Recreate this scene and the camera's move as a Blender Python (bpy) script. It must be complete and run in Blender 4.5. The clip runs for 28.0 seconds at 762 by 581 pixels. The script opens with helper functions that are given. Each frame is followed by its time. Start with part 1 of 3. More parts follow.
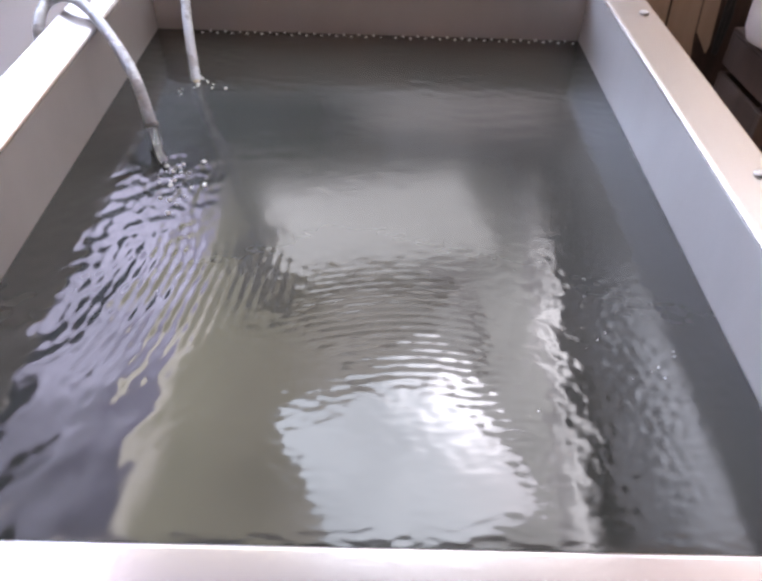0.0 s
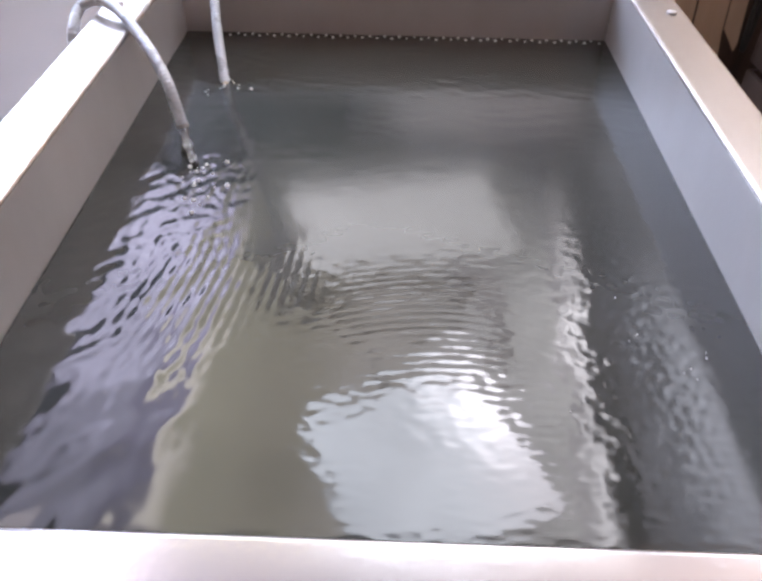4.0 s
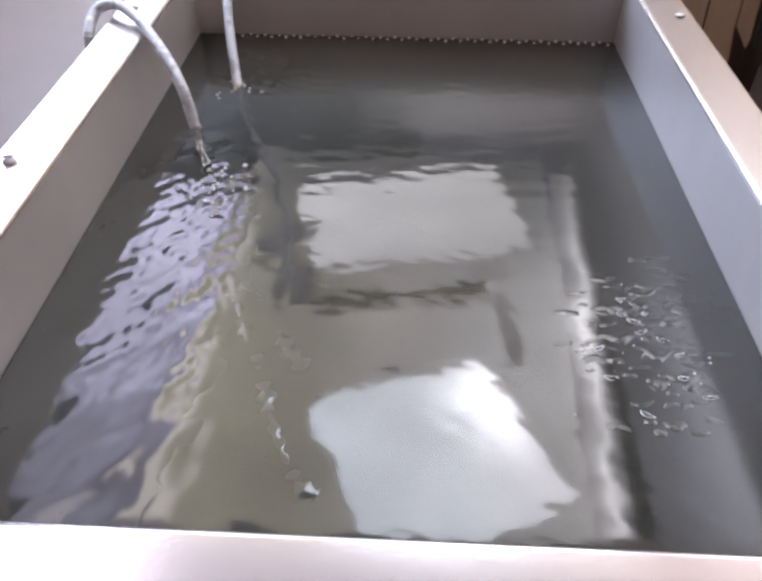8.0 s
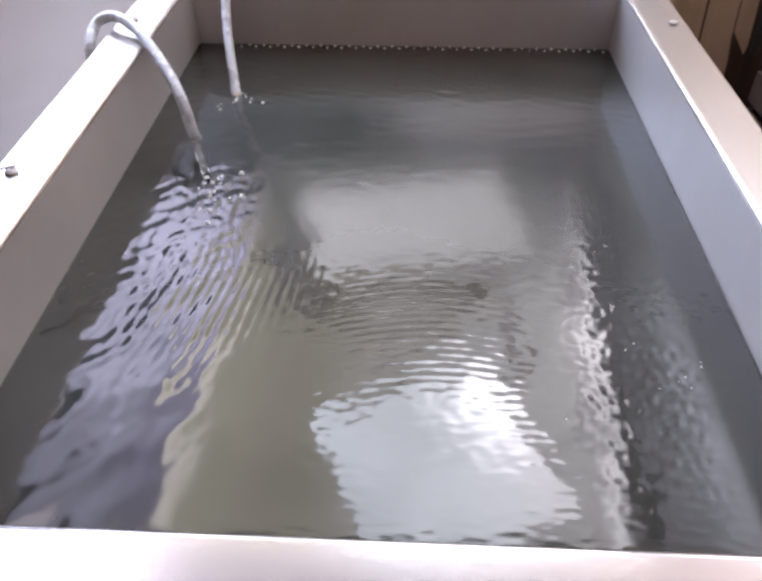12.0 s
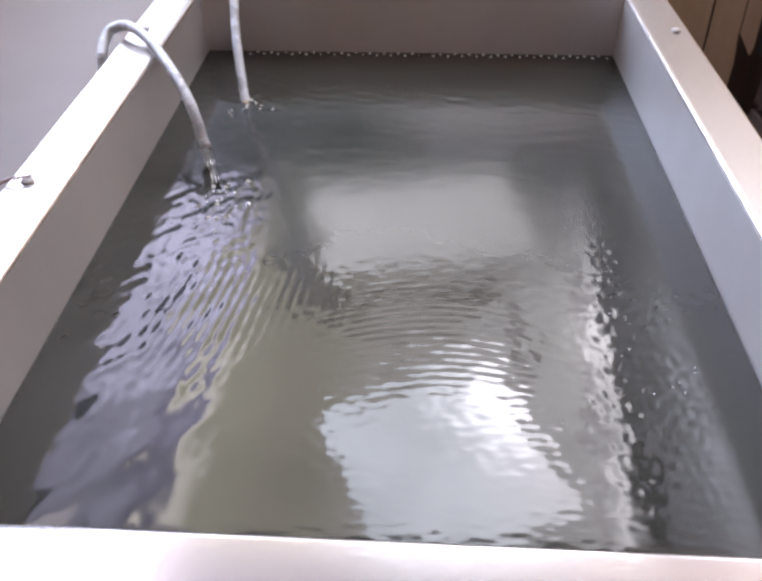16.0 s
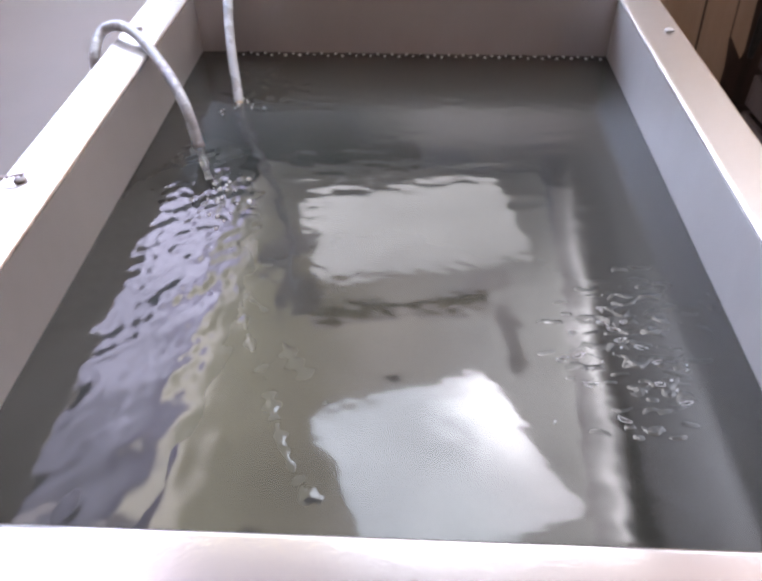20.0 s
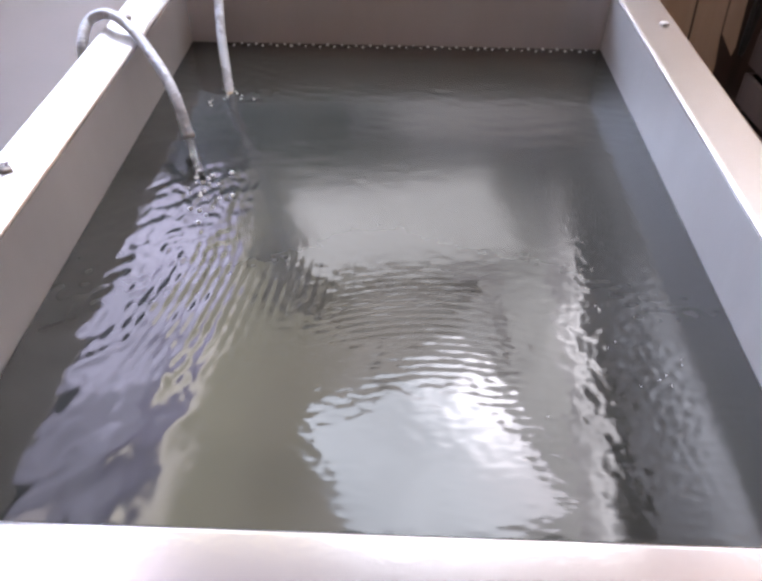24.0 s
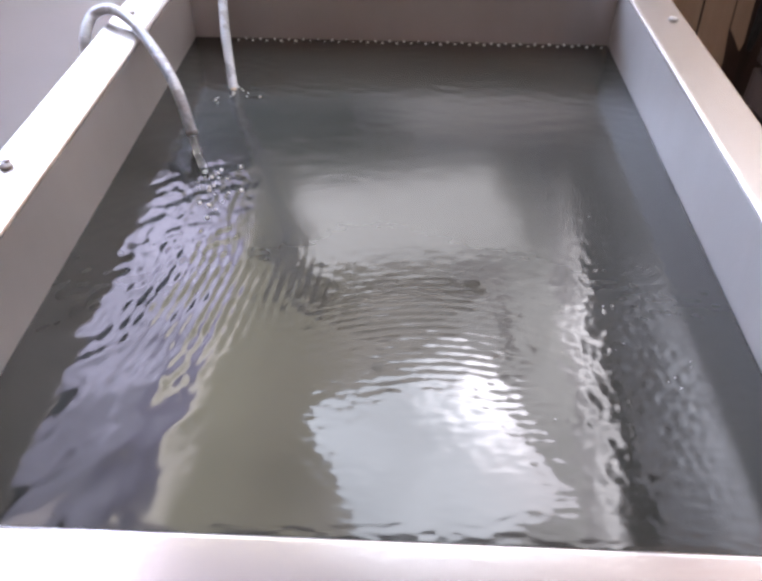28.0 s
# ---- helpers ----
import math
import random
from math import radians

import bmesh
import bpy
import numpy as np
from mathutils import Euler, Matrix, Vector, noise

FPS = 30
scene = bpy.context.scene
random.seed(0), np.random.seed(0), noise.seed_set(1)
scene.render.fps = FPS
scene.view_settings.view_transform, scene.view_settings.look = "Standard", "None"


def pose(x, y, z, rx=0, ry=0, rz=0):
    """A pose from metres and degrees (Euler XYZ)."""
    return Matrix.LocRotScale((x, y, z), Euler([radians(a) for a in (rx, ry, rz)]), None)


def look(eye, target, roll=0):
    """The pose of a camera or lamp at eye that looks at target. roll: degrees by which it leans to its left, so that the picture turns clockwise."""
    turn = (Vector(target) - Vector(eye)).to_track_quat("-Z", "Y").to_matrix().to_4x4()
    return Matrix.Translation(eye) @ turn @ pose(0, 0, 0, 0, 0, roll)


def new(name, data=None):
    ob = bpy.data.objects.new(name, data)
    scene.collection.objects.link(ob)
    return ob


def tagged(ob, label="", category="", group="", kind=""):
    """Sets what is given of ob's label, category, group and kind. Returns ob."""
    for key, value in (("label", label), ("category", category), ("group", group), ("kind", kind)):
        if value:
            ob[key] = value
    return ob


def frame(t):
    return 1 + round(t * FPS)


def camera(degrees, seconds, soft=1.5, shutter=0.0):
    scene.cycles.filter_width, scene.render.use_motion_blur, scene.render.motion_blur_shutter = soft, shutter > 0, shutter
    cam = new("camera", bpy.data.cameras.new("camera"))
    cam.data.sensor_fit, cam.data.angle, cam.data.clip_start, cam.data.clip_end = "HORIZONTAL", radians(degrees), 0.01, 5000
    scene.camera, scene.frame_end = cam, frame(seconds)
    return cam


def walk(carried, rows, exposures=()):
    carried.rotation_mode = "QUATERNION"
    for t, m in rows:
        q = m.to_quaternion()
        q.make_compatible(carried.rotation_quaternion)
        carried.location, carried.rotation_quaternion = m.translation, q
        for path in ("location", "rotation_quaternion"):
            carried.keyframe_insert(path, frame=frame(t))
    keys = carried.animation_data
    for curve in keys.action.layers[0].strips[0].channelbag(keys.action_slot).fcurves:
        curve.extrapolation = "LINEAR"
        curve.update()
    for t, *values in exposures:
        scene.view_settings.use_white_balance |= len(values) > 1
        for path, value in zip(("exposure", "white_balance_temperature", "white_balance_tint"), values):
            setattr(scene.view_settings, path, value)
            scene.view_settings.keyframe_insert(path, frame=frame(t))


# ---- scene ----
cam = camera(56, 28.0, soft=3.2)
walk(cam, [
    (0.0, pose(0.0133, -0.1758, 1.2024, 48.63, -1.60, 0.42)),
    (0.5, pose(0.0124, -0.1784, 1.2057, 48.49, -1.49, 0.52)),
    (1.0, pose(0.0088, -0.1791, 1.2064, 48.43, -1.58, 0.58)),
    (1.5, pose(0.0090, -0.1794, 1.2072, 48.40, -1.51, 0.74)),
    (2.0, pose(0.0108, -0.1763, 1.2039, 48.60, -1.34, 1.19)),
    (2.5, pose(0.0105, -0.1768, 1.2080, 48.32, -0.98, 1.43)),
    (3.0, pose(0.0135, -0.1773, 1.2086, 48.34, -0.77, 1.88)),
    (3.5, pose(0.0104, -0.1808, 1.2076, 48.53, -0.63, 1.79)),
    (5.5, pose(0.0063, -0.1827, 1.2095, 48.48, -0.78, 2.25)),
    (6.0, pose(0.0063, -0.1842, 1.2125, 48.23, -0.70, 2.37)),
    (6.5, pose(0.0088, -0.1847, 1.2108, 48.31, -0.53, 2.51)),
    (7.0, pose(0.0081, -0.1853, 1.2150, 48.16, -0.46, 2.48)),
    (7.5, pose(0.0094, -0.1862, 1.2175, 48.17, -0.32, 2.56)),
    (8.0, pose(0.0100, -0.1869, 1.2229, 47.99, -0.29, 2.66)),
    (8.5, pose(0.0114, -0.1910, 1.2218, 48.24, -0.16, 2.59)),
    (9.0, pose(0.0098, -0.1933, 1.2237, 48.42, -0.25, 2.59)),
    (9.5, pose(0.0098, -0.1924, 1.2241, 48.55, -0.27, 2.54)),
    (10.0, pose(0.0090, -0.1920, 1.2239, 48.58, -0.32, 2.65)),
    (10.5, pose(0.0077, -0.1928, 1.2239, 48.58, -0.29, 2.61)),
    (11.0, pose(0.0096, -0.1955, 1.2253, 48.59, -0.19, 2.62)),
    (11.5, pose(0.0105, -0.1951, 1.2243, 48.73, -0.05, 2.44)),
    (12.0, pose(0.0164, -0.1927, 1.2274, 48.57, 0.16, 2.61)),
    (12.5, pose(0.0160, -0.1932, 1.2270, 48.58, 0.15, 2.54)),
    (14.5, pose(0.0118, -0.1946, 1.2316, 48.57, 0.12, 2.99)),
    (15.0, pose(0.0121, -0.1957, 1.2328, 48.65, 0.25, 2.85)),
    (15.5, pose(0.0117, -0.1979, 1.2343, 48.73, 0.26, 2.73)),
    (16.0, pose(0.0179, -0.2001, 1.2427, 48.47, 0.51, 3.05)),
    (16.5, pose(0.0153, -0.2029, 1.2399, 48.92, 0.45, 2.98)),
    (17.0, pose(0.0154, -0.2014, 1.2406, 48.97, 0.44, 3.00)),
    (17.5, pose(0.0140, -0.2012, 1.2390, 49.04, 0.39, 3.08)),
    (18.0, pose(0.0134, -0.2017, 1.2381, 48.97, 0.43, 3.08)),
    (18.5, pose(0.0122, -0.2019, 1.2363, 48.99, 0.42, 3.04)),
    (19.0, pose(0.0132, -0.2005, 1.2386, 48.81, 0.34, 2.99)),
    (19.5, pose(0.0141, -0.2007, 1.2377, 48.83, 0.24, 2.70)),
    (20.0, pose(0.0149, -0.2016, 1.2368, 48.81, 0.26, 2.49)),
    (20.5, pose(0.0178, -0.2024, 1.2336, 48.89, 0.38, 2.41)),
    (21.0, pose(0.0160, -0.2036, 1.2351, 48.74, 0.28, 2.18)),
    (21.5, pose(0.0171, -0.2021, 1.2351, 48.71, 0.25, 2.19)),
    (23.5, pose(0.0123, -0.1997, 1.2277, 48.73, -0.25, 2.13)),
    (24.0, pose(0.0110, -0.1965, 1.2272, 48.59, -0.42, 1.96)),
    (24.5, pose(0.0111, -0.1977, 1.2249, 48.62, -0.42, 1.77)),
    (25.0, pose(0.0123, -0.1943, 1.2308, 48.17, -0.62, 1.98)),
    (25.5, pose(0.0160, -0.1944, 1.2293, 48.28, -0.27, 2.22)),
    (26.0, pose(0.0149, -0.1915, 1.2303, 48.18, -0.34, 2.34)),
    (26.5, pose(0.0156, -0.1896, 1.2311, 48.05, -0.41, 2.54)),
    (27.0, pose(0.0135, -0.1903, 1.2270, 48.24, -0.29, 2.43)),
    (27.5, pose(0.0126, -0.1900, 1.2253, 48.28, -0.34, 2.38)),
    (28.0, pose(0.0113, -0.1889, 1.2253, 48.20, -0.29, 2.35)),
], [(0.0, 0.37, 6450, 25.5), (28.0, 0.37, 6450, 25.5)])

# ---- world and light ----
world = bpy.data.worlds.new("world")
scene.world = world
world.use_nodes = True
wn = world.node_tree
sky = wn.nodes.new("ShaderNodeTexSky")
sky.sky_type, sky.sun_disc = "NISHITA", False
sky.sun_elevation, sky.sun_rotation = radians(50), radians(250)
wn.links.new(sky.outputs[0], wn.nodes["Background"].inputs[0])
wn.nodes["Background"].inputs[1].default_value = 0.1
sun = new("sun", bpy.data.lights.new("sun", "SUN"))
sun.data.energy, sun.data.angle, sun.data.color = 1.0, radians(10), (1.0, 0.95, 0.88)
sun.matrix_world = look((-4, 3, 9), (0, 3, 0))

WATER, RIM, HALF, LONG, EDGE = 0.80, 0.887, 0.30, 0.832, 0.055   # water level, rim height, half width, length, rim width
ROOF = 4.0


# ---- materials ----
def nodes(name):
    m = bpy.data.materials.new(name)
    m.use_nodes = True
    t = m.node_tree
    return m, t, t.nodes["Principled BSDF"]


def node(t, kind, **values):
    n = t.nodes.new(kind)
    for key, value in values.items():
        n.inputs[key].default_value = value
    return n


def grained(name, dark, light, scale=(8, 8, 8), rough=0.5, metal=0.0, bump=0.1, detail=6.0, spread=0.12, fine=140.0):
    """A surface with broad stains and fine grain, and slight relief."""
    m, t, b = nodes(name)
    at = t.nodes.new("ShaderNodeTexCoord")
    mapping = node(t, "ShaderNodeMapping", Scale=scale)
    broad = node(t, "ShaderNodeTexNoise", Scale=1.0, Detail=detail, Roughness=0.6)
    grain = node(t, "ShaderNodeTexNoise", Scale=fine, Detail=3.0)
    ramp = t.nodes.new("ShaderNodeValToRGB")
    ramp.color_ramp.elements[0].position, ramp.color_ramp.elements[1].position = 0.32, 0.68
    ramp.color_ramp.elements[0].color, ramp.color_ramp.elements[1].color = (*dark, 1), (*light, 1)
    rr = node(t, "ShaderNodeMapRange", **{"To Min": rough - spread, "To Max": rough + spread})
    bp = node(t, "ShaderNodeBump", Strength=bump, Distance=0.002)
    t.links.new(at.outputs["Object"], mapping.inputs[0])
    t.links.new(mapping.outputs[0], broad.inputs["Vector"])
    t.links.new(at.outputs["Object"], grain.inputs["Vector"])
    t.links.new(broad.outputs["Fac"], ramp.inputs[0])
    t.links.new(ramp.outputs[0], b.inputs["Base Color"])
    t.links.new(broad.outputs["Fac"], rr.inputs["Value"])
    t.links.new(rr.outputs[0], b.inputs["Roughness"])
    t.links.new(grain.outputs["Fac"], bp.inputs["Height"])
    t.links.new(bp.outputs[0], b.inputs["Normal"])
    b.inputs["Metallic"].default_value = metal
    return m


def daylight_sheet(name, stops, axis, span, strengths, scale=(0.6, 0.6, 0.6), fade=None, spot=None):
    """A translucent roof sheet or pane whose own glow stands for daylight. stops: (place, colour, power) along an axis
    over span;
    strengths: how far noise varies the glow; fade: (axis, from, to) where the glow is dimmed; spot: (x, y, radius,
    gain) of a bright cloud."""
    m, t, b = nodes(name)
    at = t.nodes.new("ShaderNodeTexCoord")
    mapping = node(t, "ShaderNodeMapping", Scale=scale)
    cloud = node(t, "ShaderNodeTexNoise", Scale=1.0, Detail=5.0, Roughness=0.55)
    split = t.nodes.new("ShaderNodeSeparateXYZ")
    wob = node(t, "ShaderNodeMath")
    wob.operation = "MULTIPLY_ADD"
    wob.inputs[1].default_value = 0.25
    along = node(t, "ShaderNodeMapRange", **{"From Min": span[0] + 0.125, "From Max": span[1] + 0.125})
    ramp = t.nodes.new("ShaderNodeValToRGB")
    ramp.color_ramp.interpolation = "EASE"
    els = ramp.color_ramp.elements
    while len(els) < len(stops):
        els.new(0.5)
    for e, (place, colour, power) in zip(els, stops):
        e.position, e.color = place, (*[c * power for c in colour], 1)
    power = node(t, "ShaderNodeMapRange", **{"From Min": 0.36, "From Max": 0.64, "To Min": strengths[0], "To Max": strengths[1]})
    t.links.new(at.outputs["Object"], mapping.inputs[0])
    t.links.new(mapping.outputs[0], cloud.inputs["Vector"])
    t.links.new(at.outputs["Object"], split.inputs[0])
    t.links.new(cloud.outputs["Fac"], wob.inputs[0])
    t.links.new(split.outputs[axis], wob.inputs[2])
    t.links.new(wob.outputs[0], along.inputs["Value"])
    t.links.new(along.outputs[0], ramp.inputs[0])
    t.links.new(cloud.outputs["Fac"], power.inputs["Value"])
    t.links.new(ramp.outputs[0], b.inputs["Emission Color"])
    last = power.outputs[0]
    for f_axis, f0, f1, floor_power in fade or ():
        f = node(t, "ShaderNodeMapRange", **{"From Min": f0, "From Max": f1, "To Min": floor_power, "To Max": 1.0})
        f.interpolation_type = "SMOOTHSTEP"
        times = t.nodes.new("ShaderNodeMath")
        times.operation = "MULTIPLY"
        t.links.new(split.outputs[f_axis], f.inputs["Value"])
        t.links.new(f.outputs[0], times.inputs[0])
        t.links.new(last, times.inputs[1])
        last = times.outputs[0]
    if spot:
        far = t.nodes.new("ShaderNodeVectorMath")
        far.operation = "DISTANCE"
        far.inputs[1].default_value = (spot[0], spot[1], 0)
        f = node(t, "ShaderNodeMapRange", **{"From Min": 0.0, "From Max": spot[2], "To Min": spot[3], "To Max": 1.0})
        f.interpolation_type = "SMOOTHSTEP"
        times = t.nodes.new("ShaderNodeMath")
        times.operation = "MULTIPLY"
        skew = node(t, "ShaderNodeTexNoise", Scale=2.6, Detail=3.0)
        shift = t.nodes.new("ShaderNodeVectorMath")
        shift.operation = "MULTIPLY_ADD"
        shift.inputs[1].default_value = (0.5, 0.5, 0)
        t.links.new(at.outputs["Object"], skew.inputs["Vector"])
        t.links.new(skew.outputs["Color"], shift.inputs[0])
        t.links.new(at.outputs["Object"], shift.inputs[2])
        t.links.new(shift.outputs[0], far.inputs[0])
        far.inputs[1].default_value = (spot[0] + 0.25, spot[1] + 0.25, 0)
        t.links.new(far.outputs["Value"], f.inputs["Value"])
        t.links.new(f.outputs[0], times.inputs[0])
        t.links.new(last, times.inputs[1])
        last = times.outputs[0]
    t.links.new(last, b.inputs["Emission Strength"])
    b.inputs["Base Color"].default_value, b.inputs["Roughness"].default_value = (0.5, 0.5, 0.48, 1), 0.4
    return m


def water_material(name="murky_water", rough=0.05, clear=0.28, ruffled=(), silt=1.0):
    """Murky water: a gloss by Fresnel over a dull body, through which a little of what is below shows.
    ruffled: (axis, from, to, roughness) bands in which tiny ripples roughen the surface."""
    m, t, b = nodes(name)
    t.nodes.remove(b)
    out = t.nodes["Material Output"]
    at = t.nodes.new("ShaderNodeTexCoord")
    cloud = node(t, "ShaderNodeTexNoise", Scale=5.0, Detail=4.0)
    ramp = t.nodes.new("ShaderNodeValToRGB")
    ramp.color_ramp.elements[0].color = (0.030 * silt, 0.033 * silt, 0.028 * silt, 1)
    ramp.color_ramp.elements[1].color = (0.051 * silt, 0.053 * silt, 0.045 * silt, 1)
    murk = node(t, "ShaderNodeBsdfDiffuse")
    body = murk
    t.links.new(at.outputs["Object"], cloud.inputs["Vector"])
    t.links.new(cloud.outputs["Fac"], ramp.inputs[0])
    t.links.new(ramp.outputs[0], murk.inputs["Color"])
    if clear:
        under = node(t, "ShaderNodeBsdfTransparent", Color=(0.80, 0.77, 0.64, 1))
        body = node(t, "ShaderNodeMixShader", Fac=clear)
        t.links.new(murk.outputs[0], body.inputs[1])
        t.links.new(under.outputs[0], body.inputs[2])
    gloss = node(t, "ShaderNodeBsdfGlossy", Roughness=rough, Color=(1, 1, 1, 1))
    split = t.nodes.new("ShaderNodeSeparateXYZ")
    t.links.new(at.outputs["Object"], split.inputs[0])
    last = None
    for axis, a, b2, much in ruffled:
        band = node(t, "ShaderNodeMapRange", **{"From Min": a, "From Max": b2, "To Min": rough, "To Max": much})
        band.interpolation_type = "SMOOTHSTEP"
        t.links.new(split.outputs[axis], band.inputs["Value"])
        if last is not None:
            top = t.nodes.new("ShaderNodeMath")
            top.operation = "MAXIMUM"
            t.links.new(last, top.inputs[0])
            t.links.new(band.outputs[0], top.inputs[1])
            last = top.outputs[0]
        else:
            last = band.outputs[0]
    if last is not None:
        t.links.new(last, gloss.inputs["Roughness"])
    edge = node(t, "ShaderNodeFresnel", IOR=WATER_GLOSS)
    mix = t.nodes.new("ShaderNodeMixShader")
    t.links.new(edge.outputs[0], mix.inputs[0])
    t.links.new(body.outputs[0], mix.inputs[1])
    t.links.new(gloss.outputs[0], mix.inputs[2])
    t.links.new(mix.outputs[0], out.inputs["Surface"])
    return m


WATER_GLOSS = 1.53
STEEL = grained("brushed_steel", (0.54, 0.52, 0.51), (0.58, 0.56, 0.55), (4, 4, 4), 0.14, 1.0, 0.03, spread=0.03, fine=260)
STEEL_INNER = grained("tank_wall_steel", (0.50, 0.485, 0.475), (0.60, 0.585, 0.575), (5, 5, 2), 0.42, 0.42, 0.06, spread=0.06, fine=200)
# Brown tint painted in for the dim room that the end walls mirror.
STEEL_BACK = grained("brown_tinted_steel", (0.56, 0.51, 0.495), (0.66, 0.61, 0.595), (5, 5, 2), 0.20, 0.50, 0.03, spread=0.03, fine=200)
# Warm tint painted in for the brown wall that the side rims mirror.
STEEL_WARM = grained("warm_tinted_steel", (0.54, 0.495, 0.45), (0.60, 0.555, 0.51), (4, 1, 4), 0.27, 1.0, 0.03, spread=0.04, fine=260)
# Near-black that stands for the murky depth under water; also the leaf's colour.
NEARBLACK = grained("near_black", (0.020, 0.021, 0.017), (0.05, 0.05, 0.04), (9, 9, 9), 0.6)
SCREW = grained("screw_steel", (0.34, 0.32, 0.31), (0.48, 0.46, 0.45), (200, 200, 200), 0.50, 1.0, 0.05)
BRAID = grained("braided_steel", (0.62, 0.67, 0.73), (0.72, 0.77, 0.83), (25, 25, 25), 0.28, 0.25, 0.1)
# Brown put into this colour for the murky water over the hose.
SUNKHOSE = grained("sunken_hose", (0.46, 0.38, 0.27), (0.66, 0.57, 0.44), (40, 40, 40), 0.6)
RUBBER = grained("dark_rubber", (0.02, 0.02, 0.02), (0.05, 0.045, 0.04), (30, 30, 30), 0.6)
FLOOR = grained("pale_concrete", (0.116, 0.089, 0.069), (0.158, 0.124, 0.104), (1.2, 1.2, 1.2), 0.5, bump=0.15)
WALLPAINT = grained("dull_wall_paint", (0.62, 0.43, 0.285), (0.68, 0.49, 0.345), (0.7, 0.7, 0.7), 0.7)
PALEWALL = grained("pale_wall_paint", (0.55, 0.52, 0.52), (0.66, 0.63, 0.62), (0.7, 0.7, 0.7), 0.7)
TIMBER = grained("dark_roof_timber", (0.06, 0.058, 0.054), (0.11, 0.107, 0.10), (1, 14, 14), 0.7)
LINING = grained("stained_grey_lining", (0.42, 0.43, 0.45), (0.72, 0.71, 0.72), (1.3, 1.3, 1.3), 0.7)
FARLINING = grained("stained_dark_lining", (0.060, 0.066, 0.048), (0.30, 0.295, 0.26), (1.1, 0.8, 1.1), 0.7)
OLDWOOD = grained("weathered_grey_wood", (0.50, 0.46, 0.36), (0.68, 0.63, 0.50), (6, 6, 6), 0.7)
PLANK = grained("brown_plank_wood", (0.42, 0.295, 0.19), (0.57, 0.42, 0.30), (9, 9, 1.2), 0.55)
DARKWOOD = grained("dark_stained_wood", (0.045, 0.028, 0.021), (0.095, 0.060, 0.045), (12, 12, 2), 0.5)
WHITEPLASTIC = grained("off_white_plastic", (0.70, 0.62, 0.58), (0.80, 0.73, 0.70), (6, 6, 6), 0.4)
GREYPLASTIC = grained("grey_plastic", (0.16, 0.16, 0.14), (0.26, 0.25, 0.22), (6, 6, 6), 0.45)
PINKWIRE = grained("pinkish_wire", (0.45, 0.33, 0.33), (0.66, 0.54, 0.53), (90, 90, 90), 0.4)
BUBBLE = grained("pale_bubble", (0.72, 0.74, 0.74), (0.86, 0.88, 0.88), (90, 90, 90), 0.12)
WATERMAT = water_material("murky_water", 0.05, 0.22, ((0, 0.17, 0.26, 0.17), (1, 0.50, 0.66, 0.18), (0, -0.24, -0.29, 0.20)), 0.72)
RIPPLED = water_material("rippled_water", 0.06, 0.0, ((1, 0.30, 0.42, 0.12), (0, 0.19, 0.26, 0.15), (1, 0.54, 0.66, 0.18), (0, -0.24, -0.29, 0.20)), 0.61)
CHOPPY = water_material("choppy_water", 0.07, 0.0, silt=0.85)
STREAM = grained("falling_water", (0.86, 0.87, 0.87), (0.95, 0.95, 0.94), (90, 90, 30), 0.05, 0.0, 0.3, spread=0.03)
STREAM.node_tree.nodes["Principled BSDF"].inputs["Transmission Weight"].default_value = 1.0
STREAM.node_tree.nodes["Principled BSDF"].inputs["IOR"].default_value = 1.33
# Glow painted brightest along both sides, dimming towards the far end.
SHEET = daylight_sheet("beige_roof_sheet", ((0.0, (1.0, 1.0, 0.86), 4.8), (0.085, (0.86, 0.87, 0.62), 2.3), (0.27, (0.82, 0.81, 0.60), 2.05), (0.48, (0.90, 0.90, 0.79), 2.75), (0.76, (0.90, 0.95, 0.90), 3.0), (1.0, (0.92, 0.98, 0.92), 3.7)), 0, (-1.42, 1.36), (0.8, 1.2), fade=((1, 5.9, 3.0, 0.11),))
# Unseen sheet added so the front rim mirrors lavender to pink.
PINKSHEET = daylight_sheet("pink_rim_glow", ((0.0, (0.92, 0.88, 1.0), 1.1), (0.12, (0.92, 0.87, 0.97), 0.40), (0.35, (0.95, 0.86, 0.93), 0.29), (0.55, (1.0, 0.87, 0.88), 0.36), (1.0, (1.0, 0.85, 0.74), 1.0)), 0, (-1.42, 2.4), (0.9, 1.1))
BLUESHEET = daylight_sheet("blue_roof_sheet", ((0.0, (0.74, 0.77, 1.0), 3.6), (0.6, (0.75, 0.78, 1.0), 4.5), (1.0, (0.62, 0.60, 0.92), 2.6)), 0, (-2.25, -1.42), (0.62, 1.20), (2.2, 1.3, 1.2), fade=((1, 1.8, 3.3, 0.30),))
# Added glow, ramped across the sheet, that brightens the water at the right.
DIMSHEET = daylight_sheet("dim_roof_sheet", ((0.0, (0.88, 0.90, 0.93), 0.75), (0.15, (0.80, 0.88, 0.96), 1.1), (0.37, (0.82, 0.92, 1.0), 2.8), (0.65, (0.82, 0.92, 1.0), 4.1), (1.0, (0.82, 0.92, 1.0), 4.5)), 0, (1.47, 3.05), (0.75, 1.2), (1.2, 1.2, 1.2), fade=((1, 4.8, 2.9, 0.20),))
